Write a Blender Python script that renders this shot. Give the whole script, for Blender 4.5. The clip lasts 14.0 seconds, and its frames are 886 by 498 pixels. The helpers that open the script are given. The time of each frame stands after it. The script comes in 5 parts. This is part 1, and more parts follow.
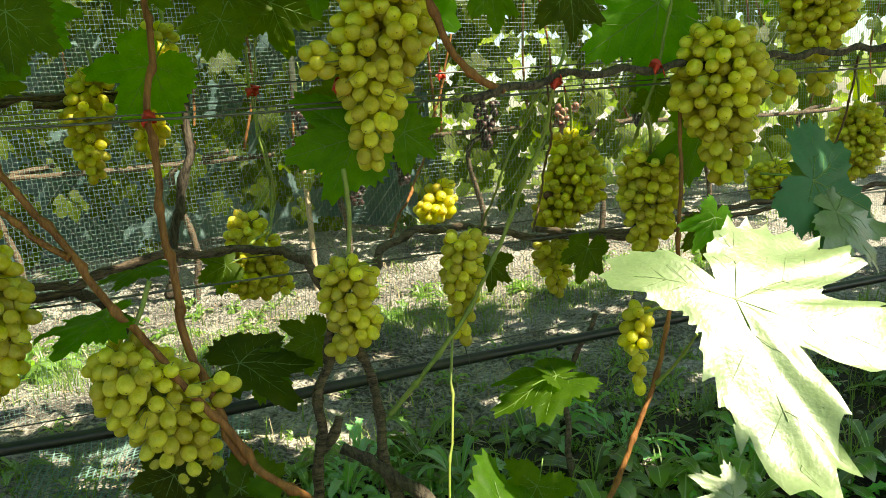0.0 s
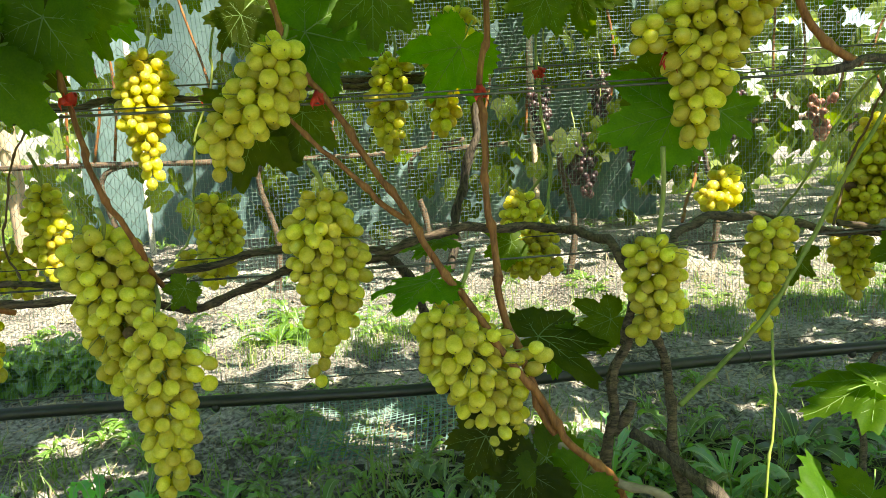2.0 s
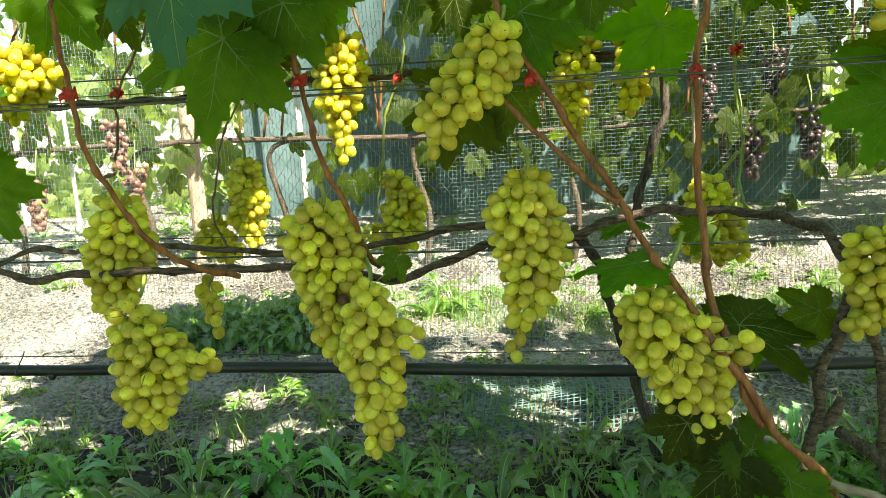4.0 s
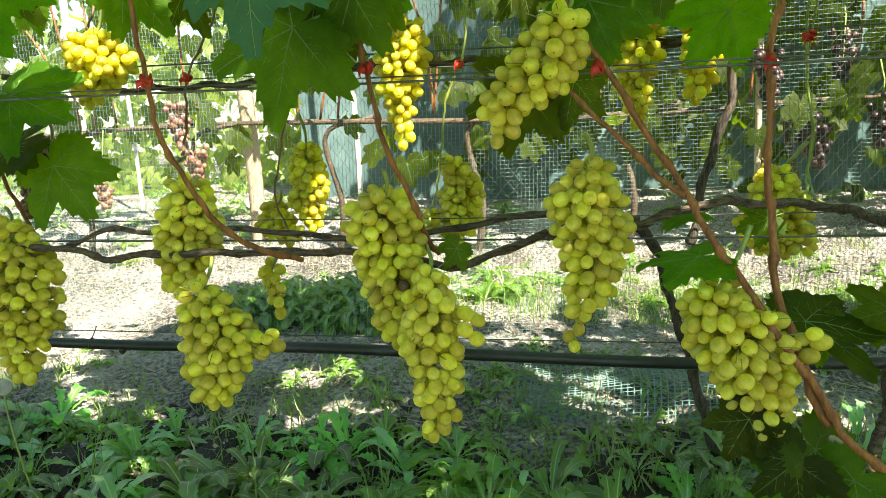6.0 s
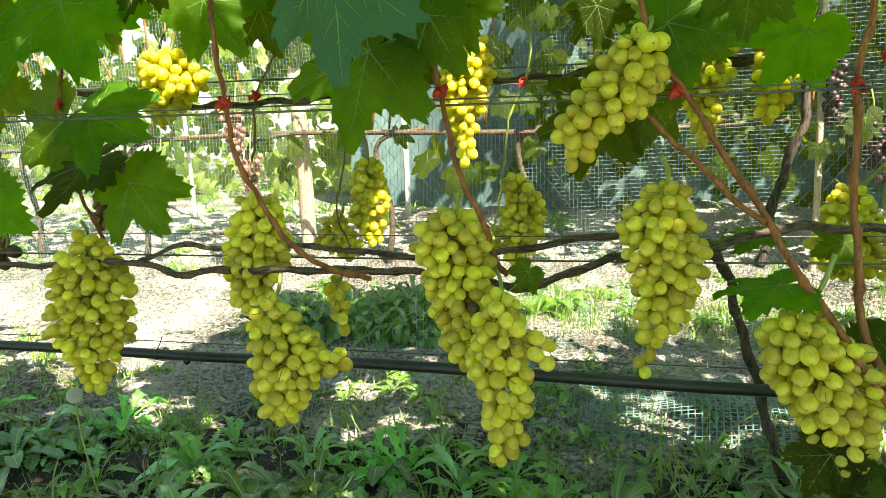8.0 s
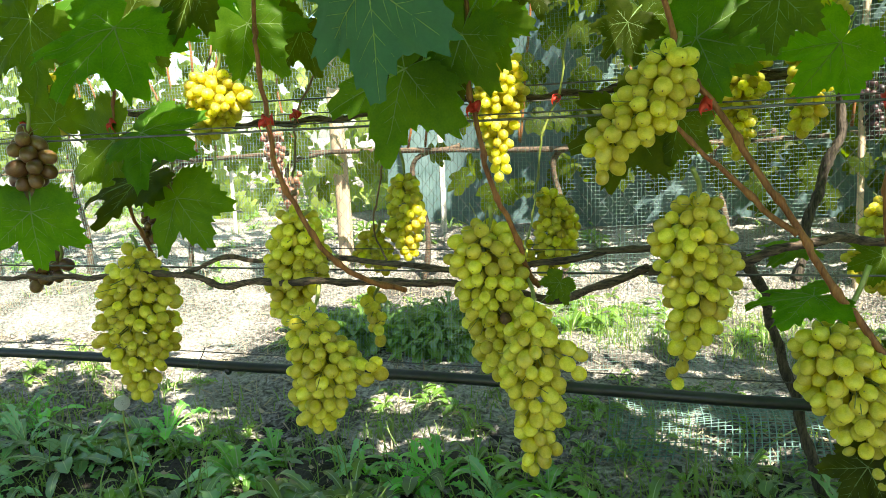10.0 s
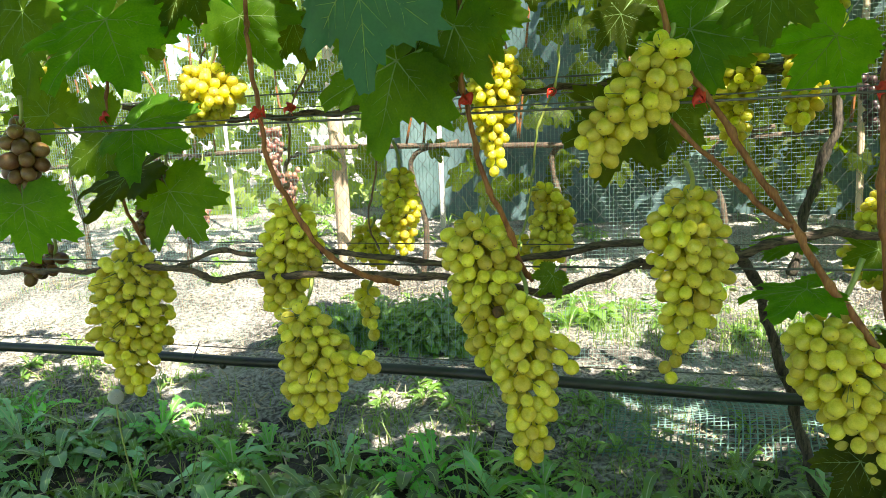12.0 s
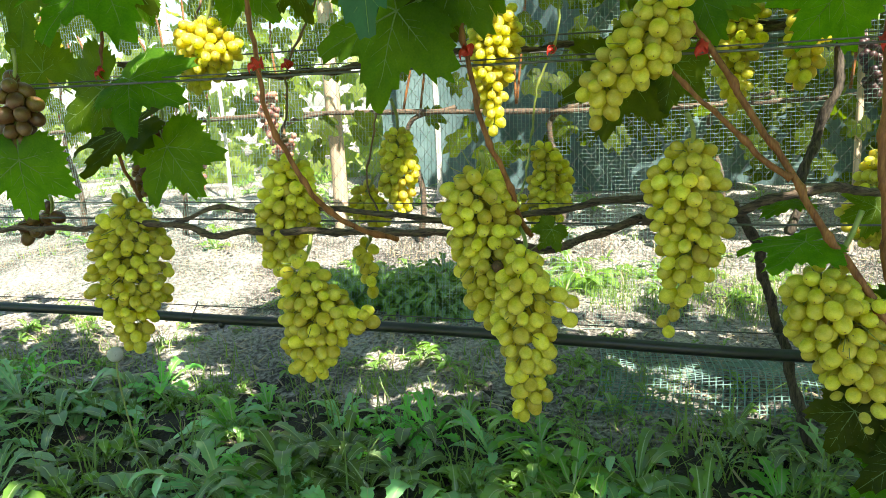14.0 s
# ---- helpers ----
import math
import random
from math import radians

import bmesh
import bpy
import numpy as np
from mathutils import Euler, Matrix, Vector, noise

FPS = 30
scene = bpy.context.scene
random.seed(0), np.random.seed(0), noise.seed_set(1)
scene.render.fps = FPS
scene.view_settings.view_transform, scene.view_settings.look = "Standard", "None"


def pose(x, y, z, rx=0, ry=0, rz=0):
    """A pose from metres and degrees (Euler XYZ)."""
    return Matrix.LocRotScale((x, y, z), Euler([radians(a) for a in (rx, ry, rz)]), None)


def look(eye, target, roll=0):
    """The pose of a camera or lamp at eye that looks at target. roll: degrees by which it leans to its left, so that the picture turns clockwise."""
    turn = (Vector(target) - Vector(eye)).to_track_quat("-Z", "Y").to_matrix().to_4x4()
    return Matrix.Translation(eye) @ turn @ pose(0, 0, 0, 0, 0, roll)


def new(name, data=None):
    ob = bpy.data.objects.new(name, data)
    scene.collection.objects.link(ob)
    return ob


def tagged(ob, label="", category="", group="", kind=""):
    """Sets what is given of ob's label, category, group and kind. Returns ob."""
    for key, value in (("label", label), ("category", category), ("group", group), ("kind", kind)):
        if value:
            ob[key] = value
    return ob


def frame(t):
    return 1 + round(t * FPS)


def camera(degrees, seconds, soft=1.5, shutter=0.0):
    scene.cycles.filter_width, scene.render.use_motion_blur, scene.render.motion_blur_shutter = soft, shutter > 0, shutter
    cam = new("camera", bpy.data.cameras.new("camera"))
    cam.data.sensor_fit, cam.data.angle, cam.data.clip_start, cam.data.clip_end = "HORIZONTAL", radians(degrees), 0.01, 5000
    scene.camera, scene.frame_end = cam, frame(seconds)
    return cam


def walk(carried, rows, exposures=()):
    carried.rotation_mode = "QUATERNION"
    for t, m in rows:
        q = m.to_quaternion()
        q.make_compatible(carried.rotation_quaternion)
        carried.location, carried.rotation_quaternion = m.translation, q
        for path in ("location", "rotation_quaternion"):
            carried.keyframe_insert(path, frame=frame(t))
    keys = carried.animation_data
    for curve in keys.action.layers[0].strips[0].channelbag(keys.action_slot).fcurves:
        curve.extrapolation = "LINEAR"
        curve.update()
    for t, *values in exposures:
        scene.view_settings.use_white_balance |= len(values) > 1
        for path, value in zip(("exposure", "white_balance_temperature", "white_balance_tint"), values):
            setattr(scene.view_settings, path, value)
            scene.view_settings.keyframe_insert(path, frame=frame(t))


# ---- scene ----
cam = camera(64.0, 14.0, soft=0.5)
PATH = [
    (0, (0.017, 0.086, 0.672), (0.639, 1.954, 0.319), -4.3),
    (0.5, (-0.019, 0.119, 0.635), (0.53, 2.01, 0.286), -3.9),
    (1, (-0.043, 0.136, 0.621), (0.489, 2.031, 0.269), -3.1),
    (1.5, (-0.089, 0.122, 0.648), (0.255, 2.062, 0.304), -3.1),
    (2, (-0.147, 0.118, 0.657), (-0.031, 2.087, 0.33), -3.6),
    (2.5, (-0.195, 0.111, 0.659), (-0.283, 2.081, 0.325), -3.9),
    (3, (-0.222, 0.106, 0.664), (-0.386, 2.068, 0.317), -3.7),
    (5.5, (-0.26, 0.106, 0.671), (-0.59, 2.038, 0.27), -3.0),
    (6, (-0.265, 0.099, 0.677), (-0.634, 2.021, 0.265), -2.9),
    (6.5, (-0.281, 0.109, 0.672), (-0.684, 2.022, 0.253), -2.9),
    (7, (-0.283, 0.116, 0.681), (-0.708, 2.025, 0.264), -2.7),
    (7.5, (-0.292, 0.108, 0.695), (-0.738, 2.016, 0.294), -2.7),
    (8, (-0.306, 0.098, 0.7), (-0.783, 2.001, 0.309), -2.7),
    (8.5, (-0.302, 0.081, 0.706), (-0.824, 1.975, 0.332), -3.0),
    (9, (-0.302, 0.071, 0.702), (-0.857, 1.96, 0.351), -3.3),
    (11.5, (-0.285, 0.081, 0.691), (-0.869, 1.965, 0.361), -3.1),
    (12, (-0.286, 0.081, 0.688), (-0.865, 1.965, 0.346), -3.1),
    (12.5, (-0.286, 0.09, 0.68), (-0.854, 1.974, 0.318), -2.9),
    (13, (-0.285, 0.089, 0.671), (-0.846, 1.971, 0.293), -3.0),
    (13.5, (-0.295, 0.077, 0.658), (-0.856, 1.954, 0.258), -3.0),
    (14, (-0.291, 0.075, 0.663), (-0.858, 1.947, 0.245), -2.9),
]
walk(cam, [(t, look(eye, target, roll)) for t, eye, target, roll in PATH],
     [(0, 1.85, 7700, 2), (0.5, 1.85, 7700, 2), (1.5, 2.15, 7600, 3), (2.5, 2.25, 7100, 7), (5.5, 2.33, 6900, 8), (7.5, 2.5, 7300, 6), (9, 2.32, 7000, 8), (14, 2.28, 6700, 9)])

# ---- light ----
SUN = Vector((-0.42, 0.40, -0.82)).normalized()          # the way the sunlight travels
world = bpy.data.worlds.new("sky")
scene.world = world
world.use_nodes = True
wn = world.node_tree.nodes
sky = wn.new("ShaderNodeTexSky")
sky.sky_type, sky.sun_disc = "NISHITA", False
sky.sun_elevation = math.asin(-SUN.z)
sky.sun_rotation = math.atan2(-SUN.x, -SUN.y)
wn["Background"].inputs["Strength"].default_value = 0.070
world.node_tree.links.new(sky.outputs[0], wn["Background"].inputs["Color"])
sun_data = bpy.data.lights.new("sun", "SUN")
sun_data.energy, sun_data.angle, sun_data.color = 5.0, radians(0.6), (1.0, 0.93, 0.80)
sun = new("sun", sun_data)
sun.matrix_world = look(-SUN * 20, (0, 0, 0))



# ---- materials ----
def material(name, low, high, scale=30.0, rough=0.6, bump=0.3, fine=8.0, through_light=0.0, vary=0.0, sub=0.0,
             coat=0.0, metal=0.0, gloss=0.5, stretch=(1, 1, 1), spots=None, through_tint=None, depth=0.002, sub_scale=0.008, ramp_at=(0.36, 0.64), fine_share=0.35):
    """A two-scale mottled surface; vary shifts hue and value from object to object."""
    m = bpy.data.materials.new(name)
    m.use_nodes = True
    nt = m.node_tree
    n, l = nt.nodes, nt.links
    bsdf, out = n["Principled BSDF"], n["Material Output"]
    co = n.new("ShaderNodeTexCoord")
    mp = n.new("ShaderNodeMapping")
    mp.inputs["Scale"].default_value = stretch
    l.new(co.outputs["Object"], mp.inputs["Vector"])
    big, small = n.new("ShaderNodeTexNoise"), n.new("ShaderNodeTexNoise")
    for tex, s, d in ((big, scale, 3.0), (small, scale * fine, 4.0)):
        tex.inputs["Scale"].default_value = s
        tex.inputs["Detail"].default_value = d
        l.new(mp.outputs[0], tex.inputs["Vector"])
    mix = n.new("ShaderNodeMath")
    mix.operation = "MULTIPLY_ADD"
    mix.inputs[1].default_value = fine_share
    l.new(small.outputs["Fac"], mix.inputs[0])
    half = n.new("ShaderNodeMath")
    half.operation = "MULTIPLY"
    half.inputs[1].default_value = 1 - fine_share
    l.new(big.outputs["Fac"], half.inputs[0])
    l.new(half.outputs[0], mix.inputs[2])
    ramp = n.new("ShaderNodeValToRGB")
    ramp.color_ramp.elements[0].position, ramp.color_ramp.elements[1].position = ramp_at
    ramp.color_ramp.elements[0].color, ramp.color_ramp.elements[1].color = (*low, 1), (*high, 1)
    l.new(mix.outputs[0], ramp.inputs[0])
    colour = ramp.outputs[0]
    if spots:
        tint, size, amount = spots
        sp = n.new("ShaderNodeTexVoronoi")
        sp.inputs["Scale"].default_value = size
        l.new(co.outputs["Object"], sp.inputs["Vector"])
        rs = n.new("ShaderNodeMapRange")
        rs.inputs[1].default_value, rs.inputs[2].default_value = amount, amount * 0.6
        l.new(sp.outputs["Distance"], rs.inputs[0])
        mc = n.new("ShaderNodeMixRGB")
        mc.inputs[2].default_value = (*tint, 1)
        l.new(rs.outputs[0], mc.inputs[0])
        l.new(colour, mc.inputs[1])
        colour = mc.outputs[0]
    if vary:
        info, hs = n.new("ShaderNodeObjectInfo"), n.new("ShaderNodeHueSaturation")
        for out_key, centre, span in (("Hue", 0.5, vary * 0.04), ("Value", 1.0, vary * 0.7)):
            r = n.new("ShaderNodeMapRange")
            r.inputs[3].default_value, r.inputs[4].default_value = centre - span, centre + span
            l.new(info.outputs["Random"], r.inputs[0])
            l.new(r.outputs[0], hs.inputs[out_key])
        l.new(colour, hs.inputs["Color"])
        colour = hs.outputs[0]
    l.new(colour, bsdf.inputs["Base Color"])
    bsdf.inputs["Roughness"].default_value = rough
    bsdf.inputs["Metallic"].default_value = metal
    bsdf.inputs["Specular IOR Level"].default_value = gloss
    bsdf.inputs["Coat Weight"].default_value = coat
    if sub:
        bsdf.inputs["Subsurface Weight"].default_value = sub
        bsdf.inputs["Subsurface Radius"].default_value = (1.0, 0.95, 0.35)
        bsdf.inputs["Subsurface Scale"].default_value = sub_scale
    if bump:
        b = n.new("ShaderNodeBump")
        b.inputs["Strength"].default_value, b.inputs["Distance"].default_value = bump, depth
        l.new(mix.outputs[0], b.inputs["Height"])
        l.new(b.outputs[0], bsdf.inputs["Normal"])
    if through_light:
        tr, sh = n.new("ShaderNodeBsdfTranslucent"), n.new("ShaderNodeMixShader")
        hs2 = n.new("ShaderNodeMixRGB")
        hs2.blend_type = "MULTIPLY"
        hs2.inputs[0].default_value = 1.0
        hs2.inputs[2].default_value = (*(through_tint or (2.2, 2.4, 0.8)), 1)
        l.new(colour, hs2.inputs[1])
        l.new(hs2.outputs[0], tr.inputs["Color"])
        sh.inputs[0].default_value = through_light
        l.new(bsdf.outputs[0], sh.inputs[1])
        l.new(tr.outputs[0], sh.inputs[2])
        l.new(sh.outputs[0], out.inputs["Surface"])
    return m


M = {
    "leaf": material("vine_leaf", (0.030, 0.066, 0.003), (0.052, 0.094, 0.006), 3.5, 0.55, 0.25, 14, 0.56, 0.8, gloss=0.2, through_tint=(5.2, 5.0, 0.6)),
    # far leaves are paler than the vine's, with full sun put into the colour
    "leaf_far": material("sun_paled_tree_leaf", (0.13, 0.20, 0.04), (0.25, 0.31, 0.09), 2.0, 0.6, 0.2, 9, 0.5, gloss=0.4, through_tint=(1.8, 1.9, 0.7)),
    "leaf_blue": material("vine_leaf_top", (0.034, 0.115, 0.055), (0.045, 0.145, 0.07), 3.5, 0.6, 0.35, 9, 0.3, 0.3, gloss=0.3),
    # for sunlit vine leaves: part of the sun's glare is put into the base colour
    "leaf_pale": material("sun_paled_vine_leaf", (0.12, 0.19, 0.08), (0.18, 0.25, 0.125), 4, 0.40, 1.0, 9, 0.22, 0.2, gloss=1.0, coat=0.25, through_tint=(2.0, 2.2, 0.3)),
    "vein": material("leaf_vein", (0.13, 0.22, 0.05), (0.19, 0.29, 0.08), 40, 0.5, 0.1, 6, 0.3),
    # veins lightened with the same glare as their blade
    "vein_pale": material("sun_paled_leaf_vein", (0.17, 0.23, 0.11), (0.24, 0.30, 0.17), 40, 0.4, 0.1, 6, 0.2),
    "berry_green": material("green_grape_skin", (0.54, 0.50, 0.045), (0.80, 0.72, 0.14), 1.1, 0.34, 0.03, 7, 0.45, 0.3, 1.0,
                            spots=((0.24, 0.16, 0.03), 3.4, 0.05), through_tint=(1.12, 1.12, 0.7), sub_scale=0.018),
    "berry_rose": material("rose_grape_skin", (0.10, 0.042, 0.02), (0.19, 0.11, 0.035), 1.3, 0.3, 0.03, 6, 0.1, 0.5, 0.6,
                           through_tint=(2.0, 1.0, 0.7)),
    "berry_dark": material("dark_grape_skin", (0.014, 0.007, 0.010), (0.05, 0.018, 0.022), 2, 0.45, 0.05, 6, 0.0, 0.8),
    "berry_pink": material("pink_grape_skin", (0.20, 0.085, 0.065), (0.40, 0.20, 0.15), 1.3, 0.4, 0.03, 6, 0.15, 0.5, 0.5, through_tint=(1.6, 1.1, 0.9)),
    "berry_brown": material("spoiled_grape_skin", (0.06, 0.03, 0.015), (0.17, 0.09, 0.035), 2.0, 0.6, 0.3, 6, 0.0, 0.4),
    "stem": material("grape_stem", (0.16, 0.22, 0.05), (0.26, 0.30, 0.08), 60, 0.55, 0.2, 6),
    "shoot_green": material("green_shoot", (0.13, 0.19, 0.035), (0.24, 0.27, 0.06), 30, 0.5, 0.3, 8),
    "cane": material("red_brown_cane", (0.10, 0.036, 0.012), (0.29, 0.125, 0.042), 110, 0.55, 0.6, 5, stretch=(1, 1, 0.18), gloss=0.25),
    "cane_dark": material("brown_shoot", (0.09, 0.05, 0.025), (0.16, 0.09, 0.04), 30, 0.6, 0.4, 7),
    "bark": material("old_vine_bark", (0.016, 0.011, 0.008), (0.15, 0.105, 0.07), 190, 0.9, 1.0, 4, stretch=(0.12, 1, 1), depth=0.003),
    "bark_dark": material("dark_vine_bark", (0.014, 0.011, 0.009), (0.10, 0.078, 0.058), 190, 0.9, 1.0, 4, stretch=(1, 1, 0.12), depth=0.003),
    "stick": material("weathered_dry_wood", (0.16, 0.12, 0.08), (0.36, 0.29, 0.21), 24, 0.8, 0.8, 7, stretch=(0.3, 1, 1)),
    "soil": material("dry_grey_soil", (0.085, 0.077, 0.066), (0.43, 0.41, 0.375), 3.5, 0.95, 1.0, 24, depth=0.06, ramp_at=(0.41, 0.60), fine_share=0.55),
    "soil_dark": material("dark_brown_soil", (0.010, 0.008, 0.006), (0.05, 0.040, 0.030), 6, 0.9, 1.0, 18, depth=0.03),
    "weed": material("dandelion_leaf", (0.085, 0.22, 0.032), (0.17, 0.35, 0.065), 4, 0.32, 0.3, 8, 0.42, 0.9, gloss=1.0, coat=0.6, through_tint=(2.6, 2.6, 0.6)),
    "weed_grey": material("grey_green_weed", (0.13, 0.27, 0.10), (0.24, 0.40, 0.18), 4, 0.32, 0.3, 8, 0.34, 0.9, gloss=1.0, coat=0.6, through_tint=(1.6, 1.7, 0.9)),
    "weed_rib": material("pale_leaf_midrib", (0.26, 0.36, 0.16), (0.36, 0.46, 0.24), 20, 0.4, 0.1, 6, 0.2, gloss=0.6),
    "grass": material("grass_blade", (0.09, 0.16, 0.035), (0.19, 0.27, 0.08), 3, 0.5, 0.2, 8, 0.35),
    "straw": material("dry_straw", (0.26, 0.20, 0.12), (0.45, 0.37, 0.25), 5, 0.8, 0.2, 8),
    "net": material("pale_green_net", (0.12, 0.235, 0.21), (0.22, 0.35, 0.325), 3, 0.5, 0.0, 6, 0.25, through_tint=(1.2, 1.2, 1.1)),
    "net_blue": material("blue_grey_shade_cloth", (0.045, 0.10, 0.105), (0.125, 0.20, 0.21), 1.2, 0.7, 0.2, 9, 0.2, through_tint=(1.5, 1.6, 1.6)),
    "wire": material("dull_trellis_wire", (0.06, 0.06, 0.055), (0.14, 0.14, 0.13), 20, 0.5, 0.2, 6, metal=0.6),
    "hose": material("black_irrigation_hose", (0.010, 0.011, 0.012), (0.024, 0.026, 0.027), 12, 0.38, 0.15, 9),
    "tape": material("red_tie_tape", (0.42, 0.02, 0.012), (0.62, 0.045, 0.025), 40, 0.45, 0.2, 6, 0.3, through_tint=(1.4, 0.6, 0.5)),
    "post": material("pale_wooden_post", (0.30, 0.22, 0.15), (0.50, 0.39, 0.29), 10, 0.85, 0.7, 8, stretch=(1, 1, 0.12)),
    "pole": material("pale_concrete_post", (0.38, 0.38, 0.36), (0.55, 0.55, 0.52), 9, 0.85, 0.4, 9),
    "fluff": material("dandelion_seed", (0.8, 0.8, 0.77), (0.9, 0.9, 0.87), 40, 0.9, 0.0, 4, 0.5, through_tint=(1.1, 1.1, 1.1)),
}


# ---- building helpers ----
def mesh_from(name, verts, faces, mats, slots=None, smooth=True):
    me = bpy.data.meshes.new(name)
    me.from_pydata([tuple(v) for v in verts], [], faces)
    for m in mats:
        me.materials.append(M[m])
    if slots is not None:
        me.polygons.foreach_set("material_index", slots)
    if smooth:
        me.polygons.foreach_set("use_smooth", [True] * len(me.polygons))
    me.update()
    return me


def part(name, me, parent, label="", loc=(0, 0, 0)):
    ob = new(name, me)
    ob.parent = parent
    ob.location = loc
    return tagged(ob, label)


def spline(points, step=0.012):
    """Catmull-Rom through the points, about step apart."""
    p = [np.array(q, float) for q in points]
    p = [2 * p[0] - p[1]] + p + [2 * p[-1] - p[-2]]
    res = []
    for a, b, c, d in zip(p, p[1:], p[2:], p[3:]):
        k = max(2, int(np.linalg.norm(c - b) / step))
        for i in range(k):
            t = i / k
            res.append(0.5 * (2 * b + (c - a) * t + (2 * a - 5 * b + 4 * c - d) * t ** 2 + (3 * b - a - 3 * c + d) * t ** 3))
    res.append(p[-2])
    return np.array(res)


def tube(path, radii, sides=8, rough=0.0, seed=0, cap=True):
    """Verts and faces of a tube round path, whose wall wavers by rough."""
    rng = np.random.default_rng(seed)
    n = len(path)
    tan = np.gradient(path, axis=0)
    tan /= np.linalg.norm(tan, axis=1)[:, None] + 1e-9
    ref = np.array([0.3, 0.9, 0.2]) if abs(tan[:, 1]).mean() < 0.6 else np.array([0.9, 0.1, 0.4])
    u = np.cross(tan, ref)
    u /= np.linalg.norm(u, axis=1)[:, None] + 1e-9
    w = np.cross(tan, u)
    ang = np.linspace(0, 2 * np.pi, sides, endpoint=False)
    ridge = 1 + rough * rng.normal(size=sides)
    wav = 1 + rough * 0.7 * rng.normal(size=(n, sides))
    rr = np.asarray(radii)[:, None] * ridge[None] * wav
    verts = path[:, None] + rr[..., None] * (np.cos(ang)[None, :, None] * u[:, None] + np.sin(ang)[None, :, None] * w[:, None])
    verts = verts.reshape(-1, 3)
    faces = [(i * sides + j, i * sides + (j + 1) % sides, (i + 1) * sides + (j + 1) % sides, (i + 1) * sides + j)
             for i in range(n - 1) for j in range(sides)]
    if cap:
        faces.append(tuple(range(sides))[::-1])
        faces.append(tuple((n - 1) * sides + j for j in range(sides)))
    return [tuple(v) for v in verts], faces


def joined(pieces):
    verts, faces = [], []
    for v, f in pieces:
        k = len(verts)
        verts += v
        faces += [tuple(i + k for i in q) for q in f]
    return verts, faces


def thing(name, loc, label, category, group="", kind=""):
    ob = new(name)
    ob.empty_display_size = 0.05
    ob.location = loc
    return tagged(ob, label, category, group, kind)


# ---- ground ----
def hill(x, y):
    """Height of the ground: weed strip, trodden path, low bank behind."""
    x, y = np.asarray(x, float), np.asarray(y, float)
    h = 0.012 * np.sin(3.1 * x + 1.7 * y) + 0.010 * np.sin(7.3 * x - 4.1 * y + 1.0) + 0.006 * np.sin(17 * x + 13 * y)
    h += 0.10 * np.clip((y - 2.4) / 1.2, 0, 1) ** 2
    h += 0.10 * np.exp(-((x + 2.3) / 0.7) ** 2 - ((y - 2.6) / 0.35) ** 2)
    return h * np.clip(1.2 - np.hypot(x, y) / 30, 0, 1)


def axis(near0, near1, step, far):
    a = list(np.arange(near0, near1 + 1e-6, step))
    g = step
    while a[-1] < far:
        g *= 1.35
        a.append(a[-1] + g)
    g = step
    while a[0] > -far:
        g *= 1.35
        a.insert(0, a[0] - g)
    return np.array(a)


def build_ground():
    xs, ys = axis(-3.6, 2.8, 0.025, 150), axis(0.6, 3.8, 0.025, 150)
    gx, gy = np.meshgrid(xs, ys, indexing="ij")
    rng = np.random.default_rng(5)
    z = hill(gx, gy) + 0.004 * rng.normal(size=gx.shape) * (np.abs(gy - 2.2) < 2)
    v = np.stack([gx, gy, z], -1).reshape(-1, 3)
    k = len(ys)
    f = [(i * k + j, (i + 1) * k + j, (i + 1) * k + j + 1, i * k + j + 1) for i in range(len(xs) - 1) for j in range(k - 1)]
    # a darker soil strip with a ragged edge runs along the vine row
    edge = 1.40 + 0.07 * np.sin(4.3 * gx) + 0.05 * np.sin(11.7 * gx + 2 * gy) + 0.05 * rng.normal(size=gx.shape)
    dark_strip = ((gy < edge) & (gy > 0.45))[:-1, :-1].astype(int).reshape(-1)
    ob = new("ground", mesh_from("ground", v, f, ["soil", "soil_dark"], dark_strip.tolist()))
    tagged(ob, "dry grey-brown vineyard soil with clods and straw", "ground", kind="structure")


build_ground()


# ---- trellis ----
def wire(y, z, r=0.0017, label="thin dull steel trellis wire stretched along the row"):
    xs = np.linspace(-7, 6, 90)
    path = np.stack([xs, np.full_like(xs, y), z - 0.012 * np.cos(xs * 0.9) ** 2 + 0.012], 1)
    ob = new("trellis_wire", mesh_from("trellis_wire", *tube(path, np.full(len(xs), r), 6), ["wire"]))
    tagged(ob, label, "wire", "trellis wires")


wire(1.025, 0.70)
wire(1.06, 0.708, 0.0011)
wire(1.46, 0.765)
wire(1.46, 0.735, 0.0011)
wire(1.16, 0.462)
wire(1.40, 0.455, 0.0011)
wire(1.27, 0.262, 0.0012)


